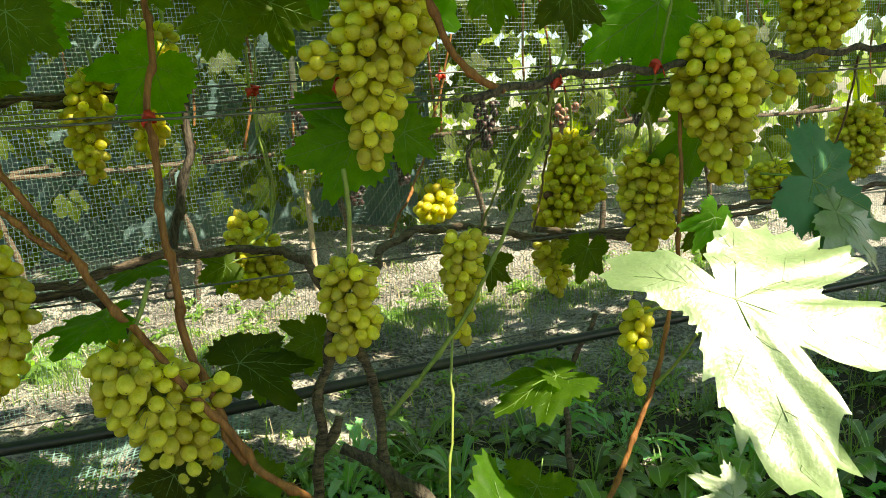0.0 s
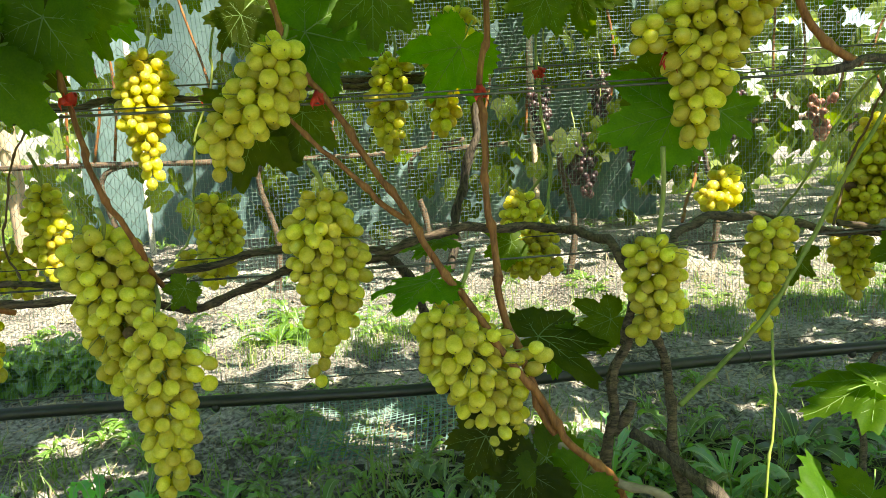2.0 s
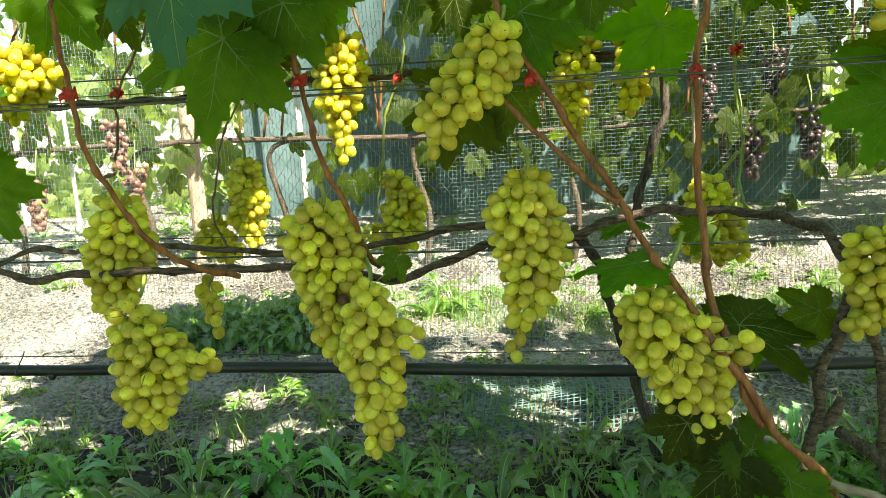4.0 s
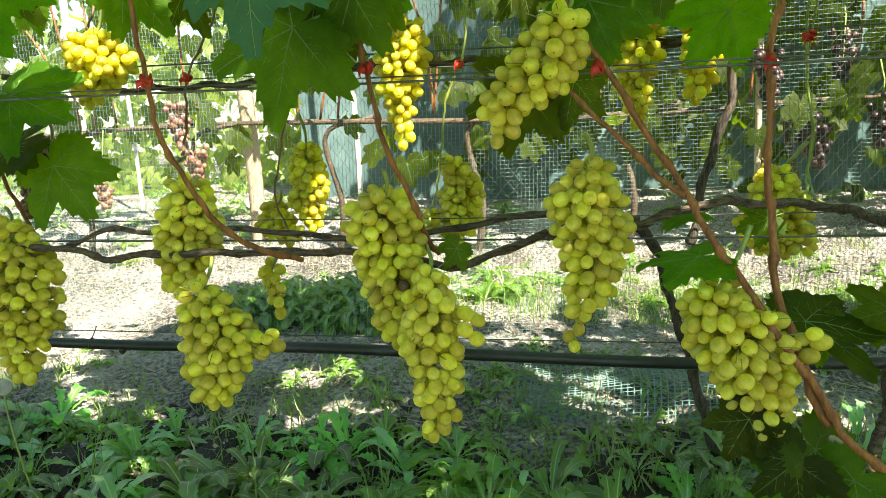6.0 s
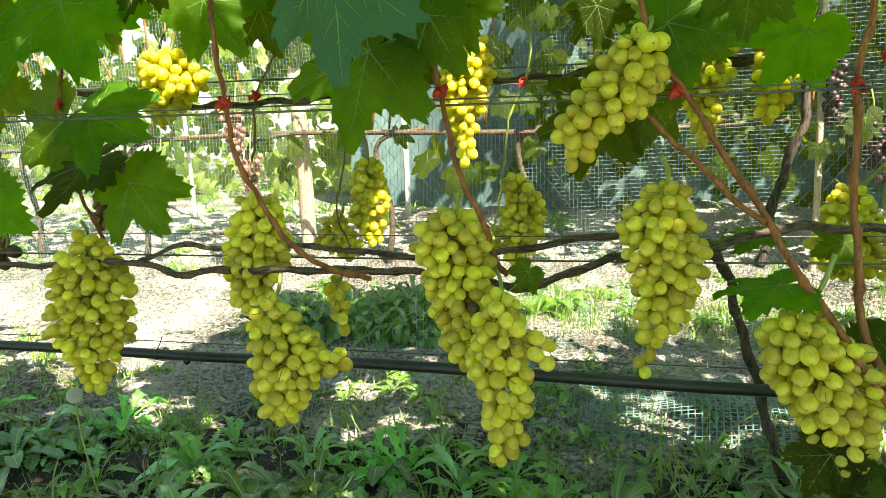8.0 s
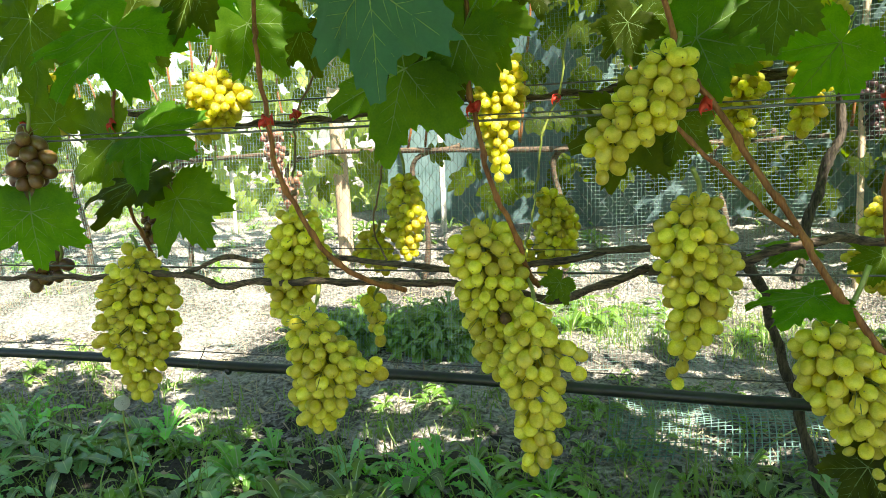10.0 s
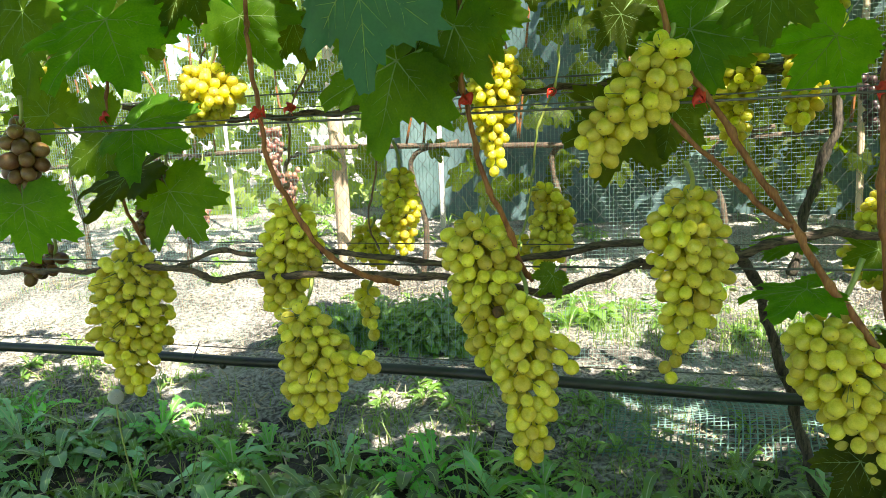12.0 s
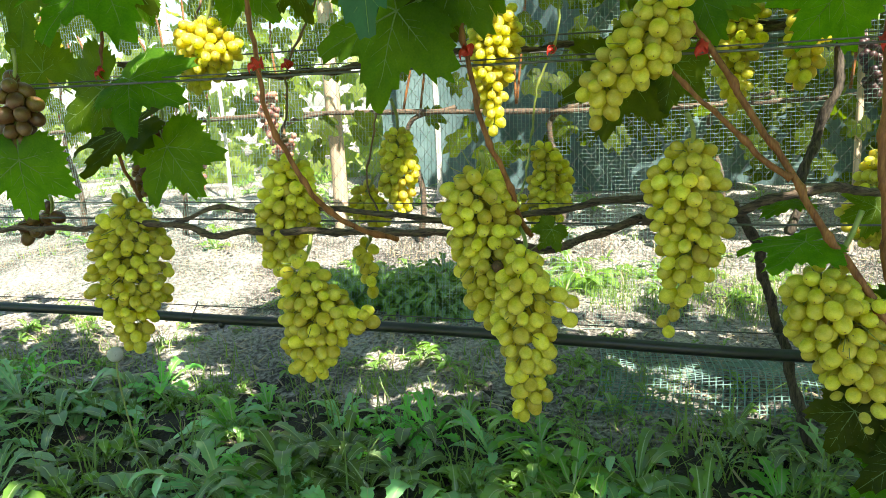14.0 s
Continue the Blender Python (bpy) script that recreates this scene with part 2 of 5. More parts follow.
def build_hose():
    base = thing("irrigation_hose", (0, 1.25, 0.24), "black plastic drip hose slung along the vine row", "hose")
    xs = np.linspace(-7, 6, 200)
    zs = np.interp(xs, (-7, -1.7, -1.4, -1.08, -0.75, -0.43, -0.1, 0.1, 0.4, 0.8, 6), (0.268, 0.258, 0.255, 0.246, 0.253, 0.245, 0.233, 0.234, 0.232, 0.226, 0.22))
    zs = np.convolve(np.pad(zs, 2, "edge"), np.ones(5) / 5, "valid") - 0.24
    path = np.stack([xs, 0.06 * np.clip(xs, 0, 1.2) + 0.006 * np.sin(xs * 4), zs], 1)
    part("pipe", mesh_from("pipe", *tube(path, np.full(len(xs), 0.0100), 12), ["hose"]), base)
    for x in (-2.4, -1.15, -0.47, 0.62):
        i = int(np.argmin(abs(xs - x)))
        p = path[i]
        v, f = tube(np.array([p + (0, -0.002, -0.004), p + (0, -0.003, -0.012), p + (0, -0.003, -0.017)]), [0.008, 0.007, 0.003], 8)
        part("dripper", mesh_from("dripper", v, f, ["hose"]), base)
    for x in (-1.21, 0.42):
        i = int(np.argmin(abs(xs - x)))
        a = np.linspace(0, 2 * np.pi, 14)
        ring = path[i] + np.stack([0.001 * np.sin(3 * a), 0.0105 * np.cos(a), 0.0105 * np.sin(a)], 1)
        hook = path[i] + np.array([(0, 0, 0.010), (0.001, 0.01, 0.02), (0, 0.02, 0.03)])
        part("wire_clip", mesh_from("wire_clip", *joined([tube(ring, np.full(14, 0.0012), 5), tube(hook, np.full(3, 0.0012), 5)]), ["wire"]), base)


build_hose()


# ---- vine leaves ----
# half outlines of a vine leaf: degrees away from the tip, and reach
LOBES = ((0, 1.0), (24, 0.62), (30, 0.62), (50, 0.90), (72, 0.62), (78, 0.60), (104, 0.72), (135, 0.55), (160, 0.42), (172, 0.22), (180, 0.06))
DEEP = ((0, 1.0), (13, 0.72), (27, 0.45), (48, 0.92), (62, 0.70), (80, 0.44), (106, 0.72), (138, 0.50), (160, 0.40), (172, 0.25), (180, 0.06))
# the big splayed leaf: its hind lobe is pushed out past the stalk
SPLAYED = (((0, 1.0), (14, 0.8), (22, 0.42), (36, 0.80), (48, 1.10), (57, 1.22), (75, 0.86), (90, 0.60), (114, 0.36), (135, 0.34), (155, 0.50), (172, 0.76), (180, 0.76)),
           ((0, 1.0), (18, 0.98), (34, 0.52), (48, 0.98), (66, 0.92), (84, 0.76), (100, 0.69), (128, 0.40), (148, 0.17), (158, 0.60), (172, 0.76), (180, 0.76)))


def leaf_mesh(name, blade, n, seed, curl=0.25, rings=(0.2, 0.42, 0.62, 0.8, 0.92, 1.0)):
    """A five-lobed toothed blade of length 1, its stalk end at the origin, tip along y, with raised veins."""
    rng = np.random.default_rng(seed)
    splayed = blade == "leaf_pale" and seed == 71
    halves = []
    for side in (0, 1):
        lobes = SPLAYED[side] if splayed else DEEP if blade == "leaf_pale" else LOBES
        away = np.array([q for q, _ in lobes], float)
        reach = np.array([r for _, r in lobes])
        if not splayed:
            reach[1:] = reach[1:] * (1 + 0.10 * rng.normal(size=len(reach) - 1))
        halves.append((away, reach))
    phase = rng.uniform(0, 6, 4)
    tooth = rng.uniform(0.55, 1.25, n)

    def outline(deg):
        off = abs((deg - 90 + 180) % 360 - 180)
        away, reach = halves[0 if -90 <= deg <= 90 else 1]
        i = min(max(int(np.searchsorted(away, off)) - 1, 0), len(away) - 2)
        t = np.clip((off - away[i]) / (away[i + 1] - away[i]), 0, 1)
        t = t * t * (3 - 2 * t) if off > 20 else t ** 0.8
        return reach[i] * (1 - t) + reach[i + 1] * t

    def lift(x, y):
        r2 = x * x + y * y
        return (-curl * r2 + 0.05 * np.sin(5 * x + phase[0]) * r2 ** 0.5 + 0.06 * np.sin(6 * y + phase[1]) * r2 ** 0.5
                + 0.035 * np.sin(11 * x + 8 * y + phase[2]) * r2 + 0.012 * np.sin(19 * x - 9 * y + phase[3]) * np.sin(17 * y + 4 * x) * min(1, 3 * r2)
                + 0.06 * abs(x) + 0.018 * np.cos(22 * (abs(x) - 0.75 * y)) * min(1, 2.5 * abs(x)))

    degs = np.linspace(-90, 270, n, endpoint=False)
    verts, faces = [(0, 0, 0)], []
    for k, q in enumerate(rings):
        for j, d in enumerate(degs):
            r = outline(d) * q
            if k == len(rings) - 1:
                if n > 60:
                    r *= 1.05 - 0.13 * abs(j % 4 - 2 + 0.6 * (j % 4 == 3)) / 2 * tooth[j // 4]
                else:
                    r *= 1.05 - 0.12 * (j % 2) * tooth[j]
            x, y = r * math.cos(radians(d)), r * math.sin(radians(d))
            verts.append((x, y, lift(x, y)))
    for j in range(n):
        faces.append((0, 1 + j, 1 + (j + 1) % n))
        for k in range(len(rings) - 1):
            a, b = 1 + k * n, 1 + (k + 1) * n
            faces.append((a + j, b + j, b + (j + 1) % n, a + (j + 1) % n))
    slots = [0] * len(faces)
    veins = [(90, 0.93, 0.010)] + [(40, 0.74, 0.0085), (140, 0.74, 0.0085)] + [(s, 0.5, 0.007) for s in (-14, 194)]
    if splayed:
        veins = [(90, 0.93, 0.006), (33, 1.1, 0.0055), (141, 0.85, 0.0055), (-85, 0.65, 0.004), (192, 0.62, 0.004)]
    for d, far, w in list(veins) if n > 60 else ():
        o = math.cos(radians(d)), math.sin(radians(d))
        for q in (0.22, 0.42, 0.62):
            for s in (-40, 40):
                veins.append((d + s, far * (0.42 - 0.3 * q), w * 0.42, o[0] * far * q, o[1] * far * q))
    for d, far, w, *start in veins:
        sx, sy = start if start else (0, 0)
        o = np.array((math.cos(radians(d)), math.sin(radians(d))))
        m = 6 if n > 60 else 2
        base = len(verts)
        for i in range(m + 1):
            px, py = sx + o[0] * far * i / m, sy + o[1] * far * i / m
            h, ww = lift(px, py), w * (1 - 0.75 * i / m)
            verts += [(px - o[1] * ww, py + o[0] * ww, h), (px, py, h + 0.5 * ww + 0.0015),
                      (px + o[1] * ww, py - o[0] * ww, h), (px, py, h - 0.7 * ww - 0.0015)]
        for i in range(m):
            for c in range(4):
                a = base + i * 4
                faces.append((a + c, a + (c + 1) % 4, a + 4 + (c + 1) % 4, a + 4 + c))
                slots.append(1)
    return mesh_from(name, verts, faces, [blade, "vein_pale" if blade == "leaf_pale" else "vein"], slots)


STALK = {}
for skin in ("vein", "vein_pale"):
    line = spline([(0, 0, -0.004), (0.0, -0.12, -0.03), (0.02, -0.3, -0.12), (0.03, -0.48, -0.28)], 0.06)
    STALK[skin] = mesh_from("leaf_stalk", *tube(line, np.linspace(0.012, 0.015, len(line)), 7), [skin])
LEAVES = {}
for blade in ("leaf", "leaf_blue", "leaf_pale"):
    LEAVES[blade] = [leaf_mesh("leaf", blade, 144, 10 * len(blade) + s, 0.10 + 0.09 * s) for s in range(3)] + [leaf_mesh("leaf", blade, 144, 71, 0.14)]


def leaf_pose(x, y, z, size, deg, nx, nz, lean):
    tip = Vector((math.cos(radians(deg)), lean, math.sin(radians(deg)))).normalized()
    face = Vector((nx, -1, nz))
    face = (face - tip * face.dot(tip)).normalized()
    m = Matrix((tip.cross(face), tip, face)).transposed().to_4x4()
    return Matrix.Translation((x, y, z)) @ m @ Matrix.Scale(size, 4)


LEAF_COUNT = [0]


def leaf(x, y, z, size, deg, nx, nz, lean, blade, shape, vine):
    """One leaf: place of its stalk end, length, the way its tip points, and its facing."""
    LEAF_COUNT[0] += 1
    ob = new("leaf", LEAVES[blade][shape or LEAF_COUNT[0] % 3])
    ob.parent = vine
    ob.matrix_basis = vine.matrix_basis.inverted() @ leaf_pose(x, y, z, size, deg, nx, nz, lean)
    stalk = new("leaf_stalk", STALK["vein_pale" if blade == "leaf_pale" else "vein"])
    stalk.parent = ob


# ---- the vines: trunks, cordons, canes ----
vine_front = thing("grapevine", (0.13, 1.05, 0.0), "grapevine with twin gnarled trunks and red-brown canes tied to wires", "grapevine", "vines")
vine_left = thing("grapevine", (-1.6, 1.1, 0.0), "grapevine cordons and canes trained low along the wire", "grapevine", "vines")
vine_back = thing("grapevine", (-0.03, 1.33, 0.0), "dark-barked grapevine with a twisted trunk behind the front canes", "grapevine", "vines")
CANES = [0]


def cane(name, points, r0, r1, skin, vine):
    """A cane or trunk along points, swollen at its nodes."""
    CANES[0] += 1
    old = skin.startswith("bark") or skin == "stick"
    path = spline(points, 0.005)
    s = np.concatenate([[0], np.cumsum(np.linalg.norm(np.diff(path, axis=0), axis=1))])
    rng = np.random.default_rng(CANES[0])
    r = np.interp(s, [0, s[-1]], [r0, r1]) * (0.62 if old else 0.54)
    gap = 0.055 if old else 0.075
    s_node = s + rng.uniform(0, gap) + 0.012 * np.sin(s * 23 + rng.uniform(0, 6))      # uneven joints
    d = np.abs(s_node % gap - gap / 2)
    r = r * (1 + (0.25 if old else 0.5) * np.exp(-(d / (0.010 if old else 0.0055)) ** 2))
    if old:
        path = path + 0.004 * np.stack([np.sin(s * 60 + k * 2) * rng.uniform(0.3, 1) for k in range(3)], 1)
    else:
        zig = ((s / gap).astype(int) % 2 - 0.5) * 0.004
        path = path + np.stack([zig, zig * 0.5, zig * 0], 1)
        path[1:-1] = (path[:-2] + path[1:-1] + path[2:]) / 3
    v, f = tube(path - np.array(vine.location), r, 10, 0.10 if old else 0.03, CANES[0])
    part(name, mesh_from(name, v, f, [skin]), vine)


cane("cordon", [(-1.808, 1.180, 0.412), (-1.502, 1.120, 0.456), (-1.262, 1.090, 0.466), (-1.061, 1.060, 0.480), (-0.977, 1.050, 0.464), (-0.906, 1.060, 0.467), (-0.749, 1.080, 0.465), (-0.614, 1.100, 0.459), (-0.510, 1.100, 0.447), (-0.429, 1.110, 0.435), (-0.364, 1.130, 0.457), (-0.307, 1.150, 0.473)], 0.0060, 0.0090, "bark", vine_left)
cane("cordon", [(-0.307, 1.150, 0.473), (-0.234, 1.160, 0.475), (-0.162, 1.170, 0.484), (-0.083, 1.180, 0.509), (0.007, 1.210, 0.504), (0.103, 1.240, 0.493), (0.137, 1.160, 0.490), (0.153, 1.080, 0.482), (0.171, 1.060, 0.413), (0.154, 1.060, 0.349)], 0.0095, 0.0095, "bark", vine_front)
cane("cordon", [(-1.050, 1.060, 0.483), (-0.977, 1.080, 0.503), (-0.937, 1.100, 0.495), (-0.802, 1.120, 0.494), (-0.629, 1.150, 0.471), (-0.559, 1.160, 0.465), (-0.460, 1.160, 0.479), (-0.400, 1.170, 0.488), (-0.307, 1.170, 0.500), (-0.170, 1.170, 0.485)], 0.0050, 0.0080, "bark", vine_left)
cane("cordon", [(0.203, 1.080, 0.360), (0.227, 1.100, 0.429), (0.259, 1.150, 0.464), (0.307, 1.200, 0.487), (0.379, 1.240, 0.492), (0.496, 1.270, 0.475), (0.602, 1.280, 0.445), (0.820, 1.310, 0.428), (1.030, 1.330, 0.441), (1.290, 1.360, 0.442), (1.630, 1.400, 0.439), (2.183, 1.450, 0.437)], 0.0110, 0.0090, "bark", vine_front)
cane("cordon", [(0.598, 1.270, 0.463), (0.806, 1.290, 0.418), (1.005, 1.300, 0.426), (1.391, 1.330, 0.440)], 0.0080, 0.0060, "bark", vine_front)
cane("cordon", [(-1.323, 1.300, 0.763), (-1.230, 1.350, 0.750), (-1.133, 1.400, 0.727), (-0.901, 1.450, 0.729), (-0.675, 1.500, 0.748), (-0.406, 1.500, 0.749), (-0.167, 1.480, 0.768), (-0.061, 1.460, 0.755)], 0.0080, 0.0100, "bark", vine_back)
cane("cordon", [(0.019, 1.440, 0.764), (-0.107, 1.460, 0.753), (-0.234, 1.480, 0.749)], 0.0100, 0.0100, "bark", vine_back)
cane("trunk", [(0.010, 1.440, 0.779), (0.007, 1.440, 0.711), (0.003, 1.440, 0.642), (-0.032, 1.440, 0.533), (-0.058, 1.420, 0.395)], 0.0120, 0.0130, "bark_dark", vine_back)
cane("trunk", [(-0.174, 1.190, 0.478), (-0.132, 1.280, 0.415), (-0.106, 1.330, 0.322), (-0.074, 1.340, 0.226), (-0.040, 1.330, 0.092), (-0.011, 1.320, 0.005)], 0.0110, 0.0140, "bark_dark", vine_back)
cane("trunk", [(0.162, 1.060, 0.381), (0.154, 1.060, 0.341), (0.137, 1.060, 0.284), (0.134, 1.060, 0.215), (0.116, 1.050, 0.136), (0.119, 1.050, 0.045)], 0.0110, 0.0140, "bark", vine_front)
cane("spur", [(0.162, 1.050, 0.266), (0.136, 1.060, 0.215)], 0.0100, 0.0110, "bark", vine_front)
cane("trunk", [(0.203, 1.080, 0.360), (0.226, 1.080, 0.285), (0.225, 1.070, 0.208), (0.230, 1.060, 0.148), (0.247, 1.050, 0.074), (0.246, 1.050, 0.008)], 0.0090, 0.0150, "bark", vine_front)
cane("trunk", [(0.164, 1.060, 0.215), (0.223, 1.050, 0.170), (0.297, 1.020, 0.103), (0.375, 1.000, 0.030)], 0.0110, 0.0160, "bark_dark", vine_front)
cane("cane", [(-0.812, 0.970, 0.969), (-0.812, 0.950, 0.848), (-0.795, 0.930, 0.804), (-0.798, 0.940, 0.697), (-0.785, 0.960, 0.613), (-0.760, 0.980, 0.546), (-0.711, 1.020, 0.483), (-0.661, 1.070, 0.455)], 0.0050, 0.0080, "cane", vine_left)
cane("cane", [(-0.543, 1.020, 0.948), (-0.530, 1.000, 0.833), (-0.526, 1.000, 0.704), (-0.499, 1.000, 0.604), (-0.474, 1.040, 0.512), (-0.466, 1.100, 0.456)], 0.0050, 0.0070, "cane", vine_left)
cane("cane", [(-0.312, 1.040, 0.929), (-0.280, 1.020, 0.809), (-0.271, 1.020, 0.776), (-0.231, 1.020, 0.709), (-0.182, 1.010, 0.633), (-0.131, 0.990, 0.546), (-0.064, 0.965, 0.435), (-0.003, 0.950, 0.345), (0.041, 0.935, 0.271), (0.091, 0.930, 0.222), (0.131, 0.960, 0.130)], 0.0065, 0.0095, "cane", vine_front)
cane("cane", [(-0.278, 1.020, 0.691), (-0.221, 1.010, 0.628), (-0.166, 1.000, 0.573), (-0.133, 0.990, 0.549)], 0.0050, 0.0075, "cane", vine_front)
cane("cane", [(-0.015, 1.070, 0.906), (-0.020, 1.050, 0.793), (-0.022, 1.050, 0.761), (-0.032, 1.040, 0.700), (-0.031, 1.020, 0.546), (-0.022, 0.995, 0.427), (0.013, 0.955, 0.309), (0.030, 0.945, 0.276)], 0.0070, 0.0095, "cane", vine_front)
cane("cane", [(-1.191, 1.130, 1.075), (-1.189, 1.120, 0.938), (-1.198, 1.120, 0.780), (-1.205, 1.130, 0.683), (-1.198, 1.130, 0.582), (-1.160, 1.120, 0.501), (-1.107, 1.090, 0.470)], 0.0050, 0.0060, "cane", vine_left)
cane("shoot", [(-1.182, 1.400, 1.140), (-1.191, 1.400, 0.978), (-1.180, 1.400, 0.910), (-1.158, 1.350, 0.848), (-1.148, 1.300, 0.780)], 0.0040, 0.0040, "cane_dark", vine_left)
cane("shoot", [(-0.777, 1.300, 1.036), (-0.861, 1.280, 0.851), (-0.900, 1.280, 0.794), (-0.932, 1.270, 0.715), (-0.908, 1.200, 0.616), (-0.784, 0.970, 0.614)], 0.0035, 0.0040, "cane_dark", vine_left)
cane("shoot", [(-0.724, 1.360, 0.791), (-0.759, 1.400, 0.741), (-0.808, 1.420, 0.665), (-0.839, 1.420, 0.580), (-0.851, 1.420, 0.503), (-0.827, 1.400, 0.443), (-0.699, 1.140, 0.476)], 0.0030, 0.0040, "cane_dark", vine_left)
cane("shoot", [(-0.443, 1.440, 0.876), (-0.454, 1.440, 0.838), (-0.473, 1.440, 0.741), (-0.509, 1.440, 0.651), (-0.519, 1.440, 0.546), (-0.531, 1.400, 0.487), (-0.497, 1.170, 0.476)], 0.0040, 0.0035, "shoot_green", vine_back)
cane("shoot", [(0.127, 1.440, 0.831), (0.125, 1.440, 0.796), (0.124, 1.440, 0.706), (0.141, 1.440, 0.603), (0.137, 1.440, 0.517), (0.076, 1.240, 0.498)], 0.0040, 0.0040, "shoot_green", vine_back)
cane("shoot", [(0.542, 1.500, 0.847), (0.526, 1.500, 0.792), (0.478, 1.480, 0.668), (0.421, 1.420, 0.573), (0.303, 1.220, 0.490)], 0.0040, 0.0045, "cane", vine_front)
cane("cane", [(0.292, 0.920, 0.872), (0.300, 0.900, 0.793), (0.318, 0.900, 0.750), (0.352, 0.900, 0.719), (0.387, 0.910, 0.704)], 0.0080, 0.0090, "cane", vine_front)
cane("cane", [(0.328, 0.900, 0.700), (0.387, 0.910, 0.704), (0.489, 0.940, 0.720), (0.641, 0.970, 0.724), (0.805, 1.000, 0.731), (0.946, 1.020, 0.736), (1.188, 1.050, 0.745), (1.601, 1.100, 0.760)], 0.0070, 0.0090, "bark_dark", vine_front)
cane("cane", [(0.716, 1.000, 0.675), (0.688, 0.970, 0.492), (0.645, 0.940, 0.365), (0.594, 0.920, 0.259), (0.530, 0.900, 0.168), (0.490, 0.900, 0.091), (0.471, 0.920, 0.013)], 0.0050, 0.0075, "cane", vine_front)
cane("shoot", [(0.624, 0.850, 0.366), (0.621, 0.890, 0.315), (0.604, 0.920, 0.274)], 0.0030, 0.0050, "shoot_green", vine_front)
cane("shoot", [(0.742, 1.050, 0.831), (0.705, 1.030, 0.754), (0.691, 1.050, 0.670), (0.698, 1.100, 0.617)], 0.0040, 0.0050, "shoot_green", vine_front)
cane("shoot", [(1.183, 1.100, 0.733), (1.328, 1.250, 0.639), (1.355, 1.300, 0.565), (1.362, 1.350, 0.474)], 0.0040, 0.0040, "cane_dark", vine_front)
cane("shoot", [(0.584, 1.050, 0.857), (0.557, 1.050, 0.786), (0.508, 1.000, 0.719), (0.497, 1.030, 0.641), (0.458, 1.080, 0.515), (0.414, 1.080, 0.432), (0.339, 1.070, 0.339), (0.258, 1.080, 0.256), (0.243, 1.080, 0.241)], 0.0040, 0.0075, "shoot_green", vine_front)
cane("shoot", [(0.485, 1.000, 0.705), (0.505, 1.100, 0.667), (0.472, 1.150, 0.562), (0.485, 1.270, 0.471)], 0.0030, 0.0040, "shoot_green", vine_front)
cane("shoot", [(0.495, 1.000, 0.712), (0.600, 1.200, 0.635), (0.630, 1.300, 0.548), (0.597, 1.280, 0.456)], 0.0030, 0.0040, "cane_dark", vine_front)
cane("shoot", [(0.152, 1.450, 0.882), (0.132, 1.450, 0.754), (0.134, 1.450, 0.672), (0.144, 1.450, 0.576), (0.127, 1.400, 0.509), (0.103, 1.250, 0.492)], 0.0030, 0.0035, "shoot_green", vine_back)
cane("pruned_stub", [(0.006, 0.980, 0.266), (0.017, 0.976, 0.261), (0.101, 0.932, 0.212), (0.146, 0.900, 0.205), (0.220, 0.880, 0.160)], 0.0085, 0.0070, "stick", vine_front)
cane("trunk", [(0.747, 1.320, 0.263), (0.700, 1.300, 0.211), (0.637, 1.260, 0.153), (0.607, 1.200, 0.090), (0.567, 1.120, 0.003), (0.555, 1.100, -0.070)], 0.0080, 0.0090, "bark", vine_front)
cane("shoot", [(0.310, 0.950, 0.386), (0.285, 0.900, 0.328), (0.268, 0.880, 0.218), (0.264, 0.880, 0.140)], 0.0030, 0.0030, "shoot_green", vine_front)

leaf(-1.034, 0.950, 0.862, 0.149, 247, 0.10, 0.50, -0.90, "leaf", 0, vine_front)
leaf(-1.092, 1.050, 0.715, 0.119, 346, 0.10, 0.90, -0.30, "leaf", 0, vine_front)
leaf(-1.209, 1.120, 0.705, 0.140, 210, 0.30, 0.30, 0.10, "leaf", 0, vine_front)
leaf(-1.119, 1.080, 0.645, 0.135, 199, 0.20, 2.40, -0.30, "leaf", 0, vine_front)
leaf(-1.047, 1.060, 0.607, 0.105, 306, 0.10, 0.50, -0.20, "leaf", 0, vine_front)
leaf(-1.412, 1.200, 0.748, 0.113, 131, 0.10, 0.20, 0.00, "leaf", 0, vine_front)
leaf(-1.231, 1.000, 0.898, 0.140, 218, 0.20, 0.40, 0.00, "leaf", 0, vine_front)
leaf(-0.915, 0.980, 0.911, 0.092, 242, 0.00, 0.80, -0.50, "leaf", 0, vine_front)
leaf(-0.559, 0.740, 0.837, 0.120, 271, -0.20, 0.10, 0.00, "leaf_blue", 0, vine_front)
leaf(-0.608, 0.970, 0.774, 0.134, 203, 0.00, 0.20, -0.10, "leaf", 0, vine_front)
leaf(-0.579, 0.990, 0.814, 0.098, 303, 0.10, 0.30, 0.00, "leaf", 0, vine_front)
leaf(-0.910, 1.100, 0.874, 0.112, 306, 0.00, 0.30, 0.00, "leaf", 0, vine_front)
leaf(-0.839, 1.140, 0.862, 0.082, 234, 0.10, 0.20, 0.10, "leaf", 0, vine_front)
leaf(-1.337, 1.420, 0.899, 0.065, 224, 0.10, -0.20, 0.00, "leaf", 0, vine_front)
leaf(-1.254, 1.250, 0.939, 0.132, 307, 0.10, 0.30, 0.00, "leaf", 0, vine_front)
leaf(-0.506, 1.020, 0.836, 0.077, 237, 0.10, 0.20, 0.00, "leaf", 0, vine_front)
leaf(-0.566, 1.200, 0.879, 0.091, 311, 0.00, 0.30, 0.00, "leaf", 0, vine_front)
leaf(-0.448, 1.060, 0.882, 0.055, 276, 0.00, 0.40, 0.00, "leaf", 0, vine_front)
